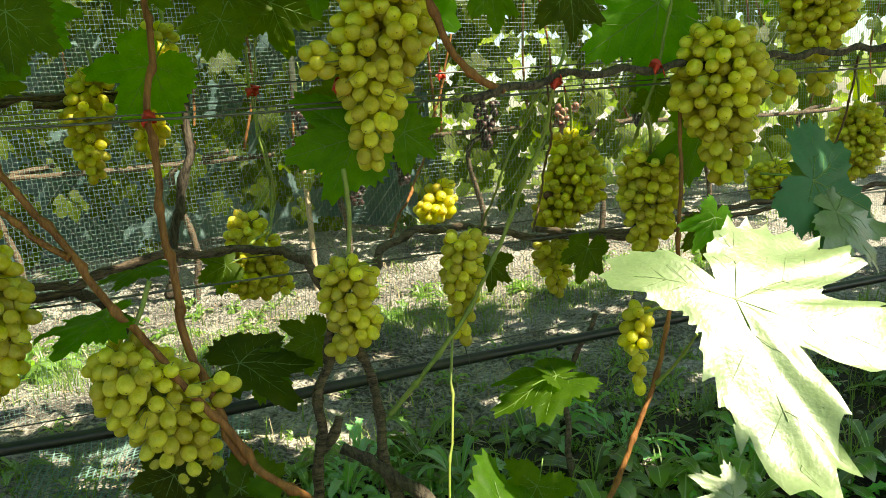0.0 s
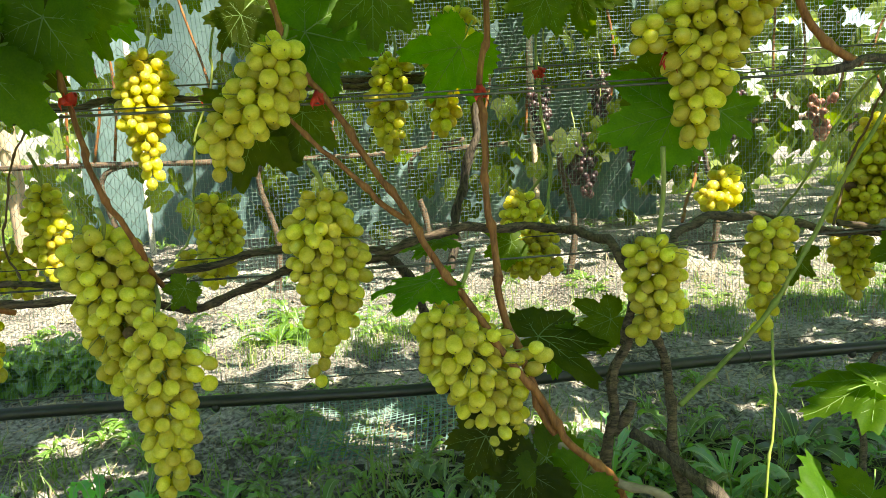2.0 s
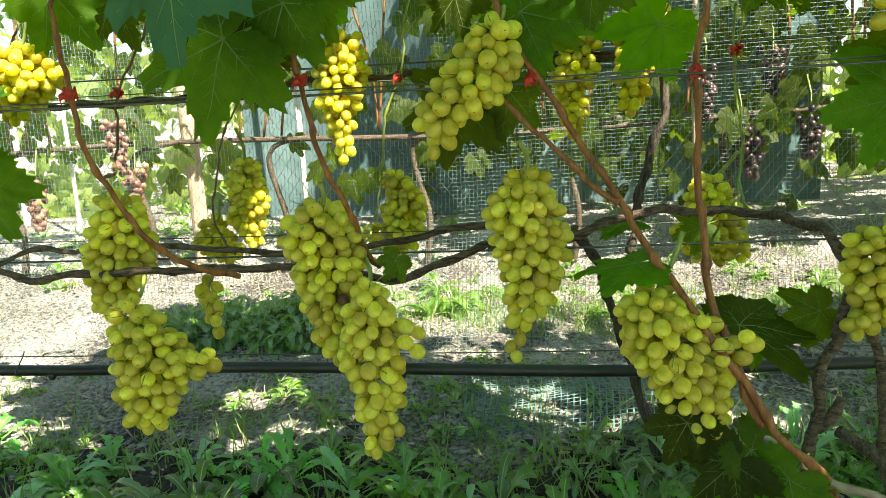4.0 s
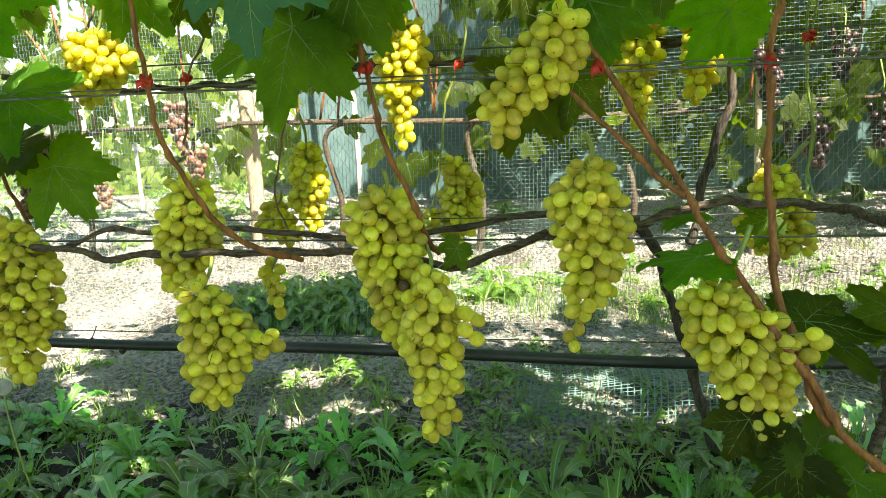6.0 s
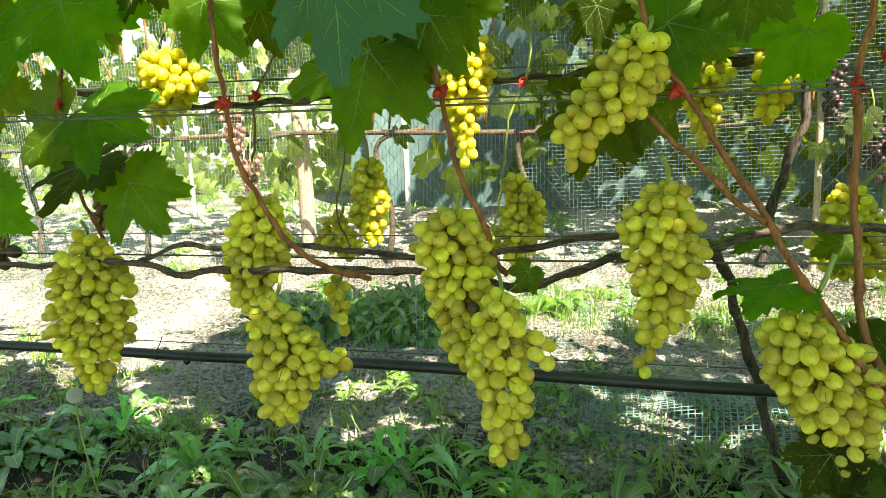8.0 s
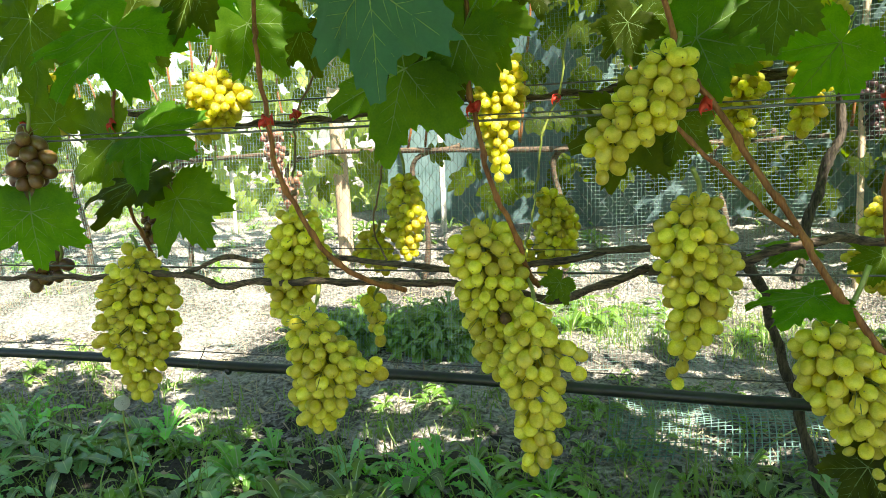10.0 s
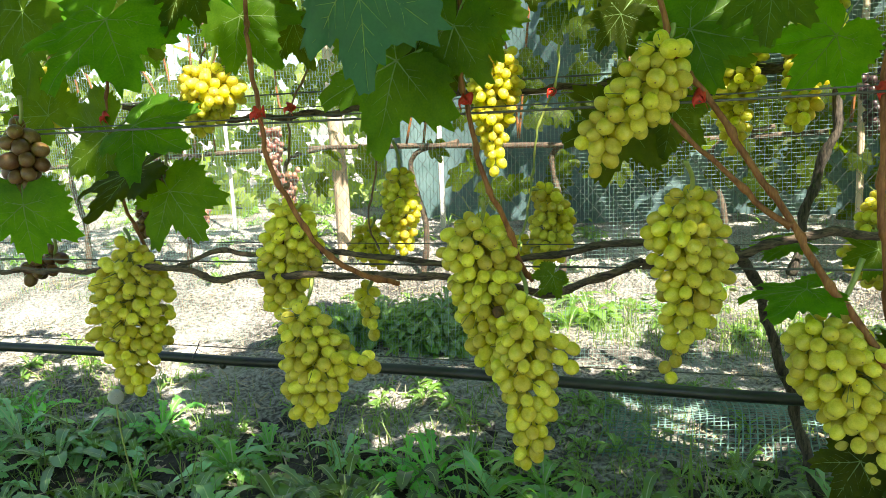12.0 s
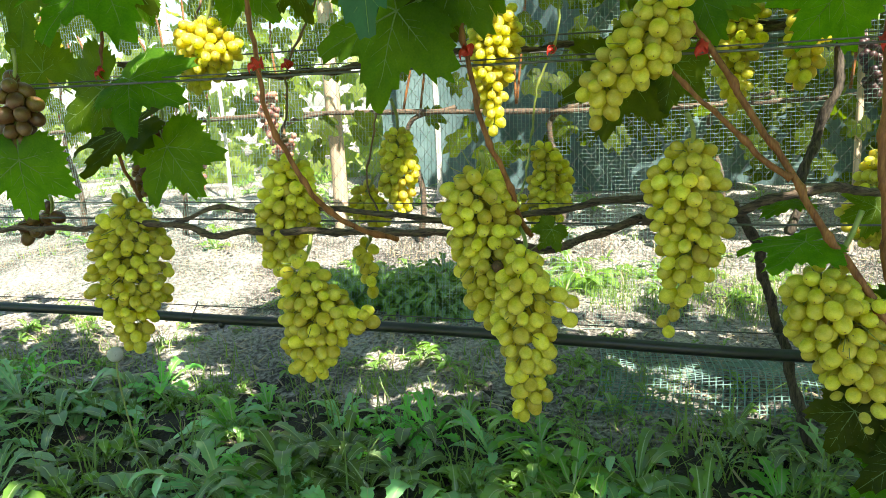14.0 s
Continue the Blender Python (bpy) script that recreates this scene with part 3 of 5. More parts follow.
leaf(-0.331, 1.080, 0.820, 0.060, 232, 0.00, 0.20, 0.00, "leaf", 0, vine_front)
leaf(-0.310, 1.120, 0.834, 0.074, 303, 0.00, 0.20, 0.00, "leaf", 0, vine_front)
leaf(-0.247, 1.040, 0.789, 0.106, 344, 0.00, 0.25, -0.10, "leaf", 0, vine_front)
leaf(-0.237, 1.060, 0.778, 0.081, 284, 0.00, 0.25, 0.10, "leaf", 0, vine_front)
leaf(-0.030, 1.300, 0.790, 0.106, 235, 0.10, 0.10, 0.00, "leaf", 0, vine_front)
leaf(-0.159, 1.150, 0.853, 0.067, 306, 0.00, 0.30, 0.00, "leaf", 0, vine_front)
leaf(-0.329, 1.100, 0.685, 0.101, 199, 0.10, 0.20, 0.00, "leaf", 0, vine_front)
leaf(0.069, 1.100, 0.826, 0.060, 241, 0.00, 0.20, 0.00, "leaf", 0, vine_front)
leaf(-0.532, 0.980, 0.812, 0.096, 248, 0.10, 0.30, 0.00, "leaf", 0, vine_front)
leaf(0.087, 1.200, 0.876, 0.070, 290, 0.00, 0.20, 0.00, "leaf", 0, vine_front)
leaf(0.154, 1.250, 0.872, 0.098, 337, 0.10, -0.40, 0.00, "leaf", 0, vine_front)
leaf(0.461, 1.100, 0.856, 0.065, 274, 0.10, 0.10, 0.00, "leaf", 0, vine_front)
leaf(0.559, 1.040, 0.848, 0.084, 274, 0.10, 0.10, 0.00, "leaf", 0, vine_front)
leaf(0.723, 1.060, 0.829, 0.149, 211, 0.10, 0.20, 0.00, "leaf", 0, vine_front)
leaf(0.195, 1.050, 0.882, 0.071, 264, 0.00, 0.30, 0.00, "leaf", 0, vine_front)
leaf(-0.037, 1.100, 0.900, 0.077, 257, 0.00, 0.30, 0.00, "leaf", 0, vine_front)
leaf(-0.159, 1.000, 0.825, 0.072, 265, 0.00, 0.30, 0.00, "leaf", 0, vine_front)
leaf(0.830, 0.860, 0.552, 0.130, 334, 0.10, 0.30, 0.00, "leaf_blue", 0, vine_front)
leaf(0.851, 0.840, 0.507, 0.130, 344, -0.20, 0.95, 0.00, "leaf_pale", 0, vine_front)
leaf(0.661, 0.860, 0.519, 0.058, 241, 0.10, -0.20, 0.00, "leaf", 0, vine_front)
leaf(0.640, 0.800, 0.147, 0.069, 182, 0.10, 1.00, 0.00, "leaf_pale", 0, vine_front)
leaf(0.309, 0.800, 0.190, 0.120, 331, 0.10, 1.20, 0.00, "leaf", 0, vine_front)
leaf(-1.267, 0.980, 0.598, 0.109, 268, 0.60, 0.20, 0.00, "leaf", 0, vine_front)
leaf(-0.265, 1.090, 0.693, 0.072, 258, 0.20, 0.10, 0.00, "leaf", 0, vine_front)
leaf(-0.114, 1.000, 0.471, 0.086, 187, 0.10, 7.00, 0.00, "leaf", 0, vine_front)
leaf(-0.081, 1.300, 0.478, 0.082, 180, 0.10, 7.00, 0.00, "leaf", 0, vine_front)
leaf(-0.419, 1.000, 0.485, 0.036, 235, 0.00, 0.20, 0.00, "leaf", 0, vine_front)
leaf(0.002, 0.950, 0.196, 0.073, 200, 0.00, 1.50, 0.00, "leaf", 0, vine_front)
leaf(0.228, 1.060, 0.659, 0.108, 190, 0.20, 0.20, 0.00, "leaf", 0, vine_front)
leaf(0.221, 1.100, 0.711, 0.067, 215, 0.10, 0.40, 0.00, "leaf", 0, vine_front)
leaf(0.302, 1.080, 0.661, 0.069, 322, 0.10, 0.10, 0.00, "leaf", 0, vine_front)
leaf(0.037, 1.080, 0.362, 0.114, 0, 0.00, 2.50, 0.00, "leaf", 0, vine_front)
leaf(0.070, 1.100, 0.339, 0.060, 310, 0.10, 0.30, 0.00, "leaf", 0, vine_front)
leaf(0.544, 0.687, 0.461, 0.185, 336, -0.30, 1.30, -0.80, "leaf_pale", 3, vine_front)
leaf(0.486, 1.000, 0.284, 0.119, 188, 0.10, 20.00, 0.00, "leaf", 0, vine_front)
leaf(0.486, 1.000, 0.279, 0.077, 335, 0.10, 8.00, 0.00, "leaf", 0, vine_front)
leaf(0.374, 0.850, 0.206, 0.065, 240, 0.00, 0.60, 0.00, "leaf", 0, vine_front)
leaf(0.833, 1.100, 0.635, 0.115, 265, 0.10, 0.10, 0.00, "leaf", 0, vine_front)
leaf(0.664, 1.200, 0.427, 0.072, 250, 0.10, 0.20, 0.00, "leaf", 0, vine_front)
leaf(0.842, 1.100, 0.459, 0.069, 270, 0.10, 0.20, 0.00, "leaf", 0, vine_front)
leaf(0.149, 1.100, 0.373, 0.062, 200, 0.00, 0.30, 0.00, "leaf", 0, vine_front)
leaf(0.743, 1.100, 0.697, 0.061, 215, 0.00, 0.20, 0.00, "leaf", 0, vine_front)
leaf(0.454, 1.150, 0.433, 0.051, 265, 0.00, 0.10, 0.00, "leaf", 0, vine_front)
leaf(0.040, 1.300, 0.464, 0.056, 200, 0.00, 0.40, 0.00, "leaf", 0, vine_front)
leaf(-0.058, 0.960, 0.274, 0.067, 244, 0.10, 0.60, 0.00, "leaf", 0, vine_front)
leaf(-0.008, 0.940, 0.229, 0.074, 225, 0.00, 0.80, 0.00, "leaf", 0, vine_front)
leaf(0.016, 0.950, 0.242, 0.079, 315, 0.10, 0.80, 0.00, "leaf", 0, vine_front)
leaf(0.054, 0.930, 0.214, 0.078, 230, 0.10, 0.90, 0.00, "leaf", 0, vine_front)


# ---- grape bunches ----
def berry_mesh(name, skin, seg=14, ring=9):
    verts, faces = [(0, 0, 1.06)], []
    for i in range(1, ring):
        a = math.pi * i / ring
        for j in range(seg):
            b = 2 * math.pi * j / seg
            verts.append((math.sin(a) * math.cos(b), math.sin(a) * math.sin(b), 1.06 * math.cos(a)))
    verts.append((0, 0, -1.06))
    for j in range(seg):
        k = (j + 1) % seg
        faces.append((0, 1 + j, 1 + k))
        for i in range(ring - 2):
            faces.append((1 + i * seg + j, 1 + (i + 1) * seg + j, 1 + (i + 1) * seg + k, 1 + i * seg + k))
        faces.append((1 + (ring - 2) * seg + j, len(verts) - 1, 1 + (ring - 2) * seg + k))
    # the dark scar at the blossom end
    k = len(verts)
    for j in range(6):
        verts.append((0.09 * math.cos(j * 1.047), 0.09 * math.sin(j * 1.047), -1.065))
    faces.append(tuple(range(k, k + 6))[::-1])
    return mesh_from(name, verts, faces, [skin, "cane_dark"], [0] * (len(faces) - 1) + [1])


BERRY = {s: berry_mesh("berry", s) for s in ("berry_green", "berry_rose", "berry_brown")}
BUNCHES = [0]
BUNCH_LABEL = {"berry_green": "hanging bunch of pale green-yellow grapes on a green stem",
               "berry_rose": "small bunch of dusky rose grapes among leaves"}


def bunch(x, y, z, spine, side=(), hang=(0, 0, 0.06), size=0.0112, skin="berry_green"):
    """A bunch: spine of (dx, dz, radius) from its shoulder down; side lobes; hang: where its stem meets the cane."""
    BUNCHES[0] += 1
    rng = np.random.default_rng(100 + BUNCHES[0])
    base = thing("grape_bunch", (x, y, z), BUNCH_LABEL[skin], "grapes", "grape bunches")
    pts = np.array([(a, 0.0, b) for a, b, _ in spine])
    rad = np.array([r for _, _, r in spine])
    ln = np.concatenate([[0], np.cumsum(np.linalg.norm(np.diff(pts, axis=0), axis=1))])
    q = np.linspace(0, ln[-1], 60)
    axis_pts = np.stack([np.interp(q, ln, pts[:, k]) for k in range(3)], 1)
    axis_rad = np.interp(q, ln, rad)
    centres, radii = axis_pts, axis_rad
    if side:
        centres = np.concatenate([axis_pts, [(a, -0.01, b) for a, b, _ in side]])
        radii = np.concatenate([axis_rad, [r for _, _, r in side]])
    placed, sizes = np.zeros((0, 3)), []
    w = radii ** 1.6
    for trial in range(6000):
        k = rng.choice(len(radii), p=w / w.sum()) if trial % 40 == 0 or trial == 0 else rng.integers(len(radii))
        d = rng.normal(size=3)
        d /= np.linalg.norm(d)
        r = size * rng.uniform(0.80, 1.10)
        reach = max(radii[k] - r * 0.9, 0.0)
        p = centres[k] + d * (reach * rng.uniform(0.6, 1.0), 0.8 * reach * rng.uniform(0.6, 1.0), min(reach, 0.02))
        if len(placed) and (np.linalg.norm(placed - p, axis=1) < 0.85 * (np.array(sizes) + r)).any():
            continue
        placed = np.concatenate([placed, [p]])
        sizes.append(r)
        if len(sizes) > 230:
            break
    stems = []
    drop = spline([tuple(np.array(hang)), tuple(np.array(hang) * 0.5 + (0.006, 0, 0.004)), tuple(axis_pts[0])], 0.01)
    stems.append(tube(drop, np.linspace(0.0034, 0.0026, len(drop)), 6))
    stems.append(tube(axis_pts, np.linspace(0.0022, 0.0012, len(axis_pts)), 5))
    for p, r in zip(placed, sizes):
        i = int(np.argmin(np.linalg.norm(axis_pts - p, axis=1)))
        a = axis_pts[max(0, i - 4)]
        b = p + (a - p) / (np.linalg.norm(a - p) + 1e-6) * r * 0.9
        stems.append(tube(np.array([a, (a + b) / 2 + (0, 0, 0.003), b]), [0.0010, 0.0008, 0.0011], 4, cap=False))
    for _ in range(12):
        # bare stalks whose berries have gone
        i = int(rng.integers(0, 40)) if rng.uniform() < 0.6 else 0
        d = rng.normal(size=3) * (1, 0.6, 0.35) + (0, -0.5, 0.5 if i < 8 else 0.1)
        d /= np.linalg.norm(d)
        a = axis_pts[i]
        b = a + d * axis_rad[i] * rng.uniform(0.75, 1.03)
        stems.append(tube(np.array([a, (a + b) / 2 + (0, 0, 0.004), b, b + d * 0.002]), [0.0008, 0.0006, 0.0006, 0.0011], 5))
    part("stem", mesh_from("stem", *joined(stems), ["stem"]), base)
    for p, r in zip(placed, sizes):
        ob = new("berry", BERRY["berry_brown" if skin == "berry_green" and rng.uniform() < 0.0013 else skin])
        ob.parent = base
        ob.location = p
        i = int(np.argmin(np.linalg.norm(axis_pts - p, axis=1)))
        out_way = Vector(p - axis_pts[max(0, i - 4)] + (0, 0, -0.004))
        ob.rotation_euler = (-out_way).to_track_quat("Z", "Y").to_euler()
        s = r * rng.uniform(0.95, 1.04)
        ob.scale = (s, s, r * rng.uniform(1.0, 1.2))


bunch(-1.159, 1.080, 0.502, [(0.000, 0.000, 0.044), (-0.010, -0.059, 0.084), (-0.017, -0.131, 0.092), (-0.021, -0.194, 0.056), (-0.020, -0.236, 0.028)], hang=(-0.040, 0.040, 0.035), size=0.0103, skin="berry_green")
bunch(-0.855, 1.100, 0.560, [(0.000, 0.000, 0.043), (-0.003, -0.057, 0.061), (-0.014, -0.102, 0.058), (-0.034, -0.147, 0.036)], hang=(0.077, -0.100, 0.030), size=0.0103, skin="berry_green")
bunch(-0.795, 1.000, 0.422, [(0.000, 0.000, 0.036), (0.009, -0.033, 0.053), (0.027, -0.067, 0.069), (0.013, -0.110, 0.059), (0.003, -0.154, 0.033)], side=[(0.096, -0.074, 0.030)], hang=(-0.019, 0.080, 0.040), size=0.0103, skin="berry_green")
bunch(-0.528, 1.040, 0.540, [(0.000, 0.000, 0.054), (-0.002, -0.039, 0.062), (0.007, -0.087, 0.059), (0.012, -0.136, 0.048), (0.013, -0.186, 0.032)], hang=(0.017, -0.040, 0.050), size=0.0103, skin="berry_green")
bunch(-0.453, 0.975, 0.446, [(0.000, 0.000, 0.033), (0.002, -0.038, 0.048), (-0.004, -0.084, 0.050), (0.001, -0.131, 0.041), (0.003, -0.180, 0.034), (-0.011, -0.215, 0.018)], side=[(0.049, -0.053, 0.022), (0.055, -0.077, 0.016)], hang=(-0.023, 0.085, 0.035), size=0.0103, skin="berry_green")
bunch(-0.246, 1.050, 0.573, [(0.000, 0.000, 0.033), (-0.004, -0.033, 0.059), (0.004, -0.078, 0.058), (0.004, -0.123, 0.049), (-0.004, -0.170, 0.034), (-0.016, -0.206, 0.015), (-0.026, -0.234, 0.015)], hang=(-0.007, -0.050, 0.057), size=0.0103, skin="berry_green")
bunch(-0.098, 0.980, 0.428, [(0.000, 0.000, 0.044), (0.021, -0.032, 0.069), (0.035, -0.074, 0.072), (0.050, -0.118, 0.055), (0.059, -0.162, 0.036), (0.073, -0.187, 0.018)], side=[(0.109, -0.059, 0.025)], hang=(0.042, 0.020, 0.081), size=0.0103, skin="berry_green")
bunch(-0.281, 1.010, 0.763, [(0.000, 0.000, 0.040), (-0.007, -0.032, 0.049), (-0.027, -0.064, 0.056), (-0.069, -0.095, 0.041), (-0.080, -0.136, 0.020)], hang=(0.014, 0.010, 0.032), size=0.0110, skin="berry_green")
bunch(-0.583, 1.450, 0.809, [(0.000, 0.000, 0.052), (-0.003, -0.051, 0.061), (-0.012, -0.102, 0.051), (-0.009, -0.154, 0.032), (-0.005, -0.213, 0.020)], hang=(0.022, -0.010, 0.076), size=0.0103, skin="berry_green")
bunch(-1.085, 1.250, 0.802, [(0.000, 0.000, 0.061), (0.011, -0.034, 0.074), (-0.005, -0.061, 0.057), (-0.027, -0.094, 0.022)], hang=(0.026, 0.000, 0.059), size=0.0103, skin="berry_green")
bunch(-0.803, 1.480, 0.585, [(0.000, 0.000, 0.040), (0.001, -0.057, 0.048), (-0.009, -0.103, 0.047), (0.005, -0.145, 0.026)], hang=(0.005, -0.040, 0.080), size=0.0103, skin="berry_green")
bunch(-0.882, 1.480, 0.471, [(0.000, 0.000, 0.035), (-0.003, -0.035, 0.050), (0.026, -0.054, 0.038)], hang=(0.042, -0.060, 0.043), size=0.0103, skin="berry_green")
bunch(-0.756, 1.160, 0.421, [(0.000, 0.000, 0.023), (0.001, -0.043, 0.022), (0.012, -0.082, 0.013)], hang=(0.038, -0.070, 0.039), size=0.0103, skin="berry_green")
bunch(-0.495, 1.460, 0.549, [(0.000, 0.000, 0.033), (0.015, -0.049, 0.049), (0.007, -0.099, 0.046), (-0.005, -0.136, 0.035)], side=[(-0.049, -0.104, 0.031)], hang=(-0.024, -0.020, 0.008), size=0.0103, skin="berry_green")
bunch(-0.140, 1.460, 0.780, [(0.000, 0.000, 0.045), (-0.009, -0.048, 0.050), (-0.018, -0.096, 0.040), (-0.012, -0.150, 0.022)], hang=(0.004, 0.000, 0.056), size=0.0103, skin="berry_green")
bunch(-0.019, 1.420, 0.851, [(0.000, 0.000, 0.039), (-0.016, -0.030, 0.049), (-0.032, -0.074, 0.036), (-0.030, -0.121, 0.043), (-0.033, -0.182, 0.027)], hang=(0.009, 0.010, 0.050), size=0.0103, skin="berry_green")
bunch(0.089, 1.460, 0.516, [(0.000, 0.000, 0.038), (0.007, -0.051, 0.062), (0.000, -0.102, 0.077), (0.006, -0.128, 0.056)], side=[(0.051, -0.128, 0.026)], hang=(0.045, -0.020, 0.058), size=0.0103, skin="berry_green")
bunch(0.281, 1.010, 0.866, [(0.000, 0.000, 0.062), (-0.007, -0.042, 0.073), (-0.015, -0.084, 0.077), (-0.034, -0.126, 0.060), (-0.035, -0.176, 0.043), (-0.047, -0.220, 0.036), (-0.049, -0.243, 0.018)], side=[(-0.106, -0.108, 0.029)], hang=(0.015, 0.010, 0.051), size=0.0108, skin="berry_green")
bunch(0.193, 1.040, 0.477, [(0.000, 0.000, 0.048), (0.001, -0.038, 0.046), (0.008, -0.081, 0.038), (-0.023, -0.116, 0.021)], hang=(0.005, -0.020, 0.143), size=0.0103, skin="berry_green")
bunch(0.452, 1.380, 0.544, [(0.000, 0.000, 0.035), (-0.014, -0.042, 0.046)], hang=(-0.006, -0.020, 0.040), size=0.0103, skin="berry_green")
bunch(0.388, 1.100, 0.484, [(0.000, 0.000, 0.045), (-0.007, -0.042, 0.042), (-0.011, -0.096, 0.028), (-0.013, -0.151, 0.016)], hang=(0.068, 0.150, -0.001), size=0.0103, skin="berry_green")
bunch(0.711, 1.330, 0.616, [(0.000, 0.000, 0.042), (0.009, -0.056, 0.069), (-0.006, -0.111, 0.081), (-0.045, -0.151, 0.054)], hang=(-0.025, -0.030, 0.097), size=0.0103, skin="berry_green")
bunch(0.765, 1.150, 0.578, [(0.000, 0.000, 0.065), (-0.002, -0.055, 0.068), (-0.003, -0.115, 0.052), (-0.016, -0.145, 0.030)], hang=(-0.079, -0.100, 0.093), size=0.0103, skin="berry_green")
bunch(0.768, 0.980, 0.766, [(0.000, 0.000, 0.060), (0.010, -0.046, 0.086), (-0.001, -0.095, 0.082), (0.009, -0.146, 0.053), (0.020, -0.199, 0.037)], side=[(0.106, -0.076, 0.033)], hang=(0.012, 0.020, 0.063), size=0.0108, skin="berry_green")
bunch(1.087, 1.100, 0.853, [(0.000, 0.000, 0.078), (0.001, -0.058, 0.076), (-0.010, -0.101, 0.046)], side=[(-0.002, -0.163, 0.031)], hang=(-0.002, 0.000, 0.066), size=0.0103, skin="berry_green")
bunch(1.534, 1.400, 0.619, [(0.000, 0.000, 0.061), (0.002, -0.068, 0.080), (-0.004, -0.136, 0.058)], hang=(-0.045, -0.020, 0.119), size=0.0103, skin="berry_green")
bunch(0.641, 1.300, 0.413, [(0.000, 0.000, 0.046), (0.009, -0.055, 0.031), (0.008, -0.089, 0.018)], hang=(0.007, 0.000, 0.024), size=0.0103, skin="berry_green")
bunch(0.619, 0.980, 0.361, [(0.000, 0.000, 0.027), (-0.006, -0.036, 0.031), (0.002, -0.083, 0.017), (-0.003, -0.114, 0.014)], hang=(0.029, -0.030, 0.014), size=0.0103, skin="berry_green")
bunch(1.326, 1.450, 0.500, [(0.000, 0.000, 0.065), (-0.016, -0.067, 0.058)], hang=(-0.081, -0.050, 0.074), size=0.0103, skin="berry_green")
bunch(-1.529, 1.300, 0.839, [(0.000, 0.000, 0.045), (0.029, -0.042, 0.049), (0.026, -0.092, 0.026)], hang=(0.054, 0.000, 0.053), size=0.0103, skin="berry_green")
bunch(-1.275, 1.000, 0.715, [(0.000, 0.000, 0.034), (0.005, -0.043, 0.045), (-0.03, -0.093, 0.035)], hang=(0.012, 0.000, 0.057), size=0.0150, skin="berry_rose")
bunch(-1.224, 1.280, 0.631, [(0.000, 0.000, 0.016), (-0.052, -0.079, 0.028), (-0.053, -0.114, 0.032)], hang=(0.065, -0.080, 0.046), size=0.0104, skin="berry_rose")
bunch(-1.450, 1.200, 0.469, [(0.000, 0.000, 0.030), (-0.056, -0.029, 0.035)], hang=(0.028, -0.020, 0.044), size=0.0135, skin="berry_rose")


# ---- red ties ----
def tie(x, y, z, turn=0.0):
    base = thing("tie", (x, y, z), "strip of red tape knotted round a cane and wire", "tie", "red ties")
    a = np.linspace(0, 2 * np.pi, 17)
    verts, faces = [], []
    for i, t in enumerate(a):
        r = 0.0078 + 0.0008 * math.sin(3 * t + x * 9)
        for h in (-0.006 - 0.002 * math.sin(2 * t), 0.007 + 0.003 * math.sin(3 * t)):
            verts += [(r * math.cos(t), r * math.sin(t), h), ((r - 0.0012) * math.cos(t), (r - 0.0012) * math.sin(t), h)]
    for i in range(16):
        k = i * 4
        faces += [(k, k + 4, k + 6, k + 2), (k + 1, k + 3, k + 7, k + 5), (k, k + 1, k + 5, k + 4), (k + 2, k + 6, k + 7, k + 3)]
    part("loop", mesh_from("loop", verts, faces, ["tape"]), base).rotation_euler = (0.2, turn * 0.3, turn)
    for s in (-1, 1):
        path = np.array([(0, -0.008, 0), (0.004 * s, -0.011, -0.002), (0.007 * s, -0.011, -0.007 - 0.003 * s), (0.008 * s, -0.009, -0.012 - 0.002 * s)])
        v, f = [], []
        for i, p in enumerate(path):
            w = 0.003 + 0.0008 * (i % 2)
            v += [tuple(p + (-w * 0.4, 0, w)), tuple(p + (w * 0.4, 0, -w)), tuple(p + (-w * 0.4, 0.001, w)), tuple(p + (w * 0.4, 0.001, -w))]
        for i in range(3):
            k = i * 4
            f += [(k, k + 1, k + 5, k + 4), (k + 2, k + 6, k + 7, k + 3), (k, k + 4, k + 6, k + 2), (k + 1, k + 3, k + 7, k + 5)]
        part("tail", mesh_from("tail", v, f, ["tape"]), base)


for n, (tx, ty, tz) in enumerate(((-0.798, 0.940, 0.718), (-0.525, 1.000, 0.721), (-0.236, 1.020, 0.706), (-0.032, 1.040, 0.703), (-1.204, 1.120, 0.734),
                                  (-0.929, 1.270, 0.735), (-0.759, 1.400, 0.738), (-0.474, 1.440, 0.740), (0.125, 1.440, 0.751), (0.132, 1.450, 0.756),
                                  (0.511, 1.500, 0.766), (0.472, 0.935, 0.714), (0.651, 0.970, 0.728), (0.201, 1.010, 0.728), (-1.479, 1.200, 0.751))):
    tie(tx, ty, tz, n * 0.7)


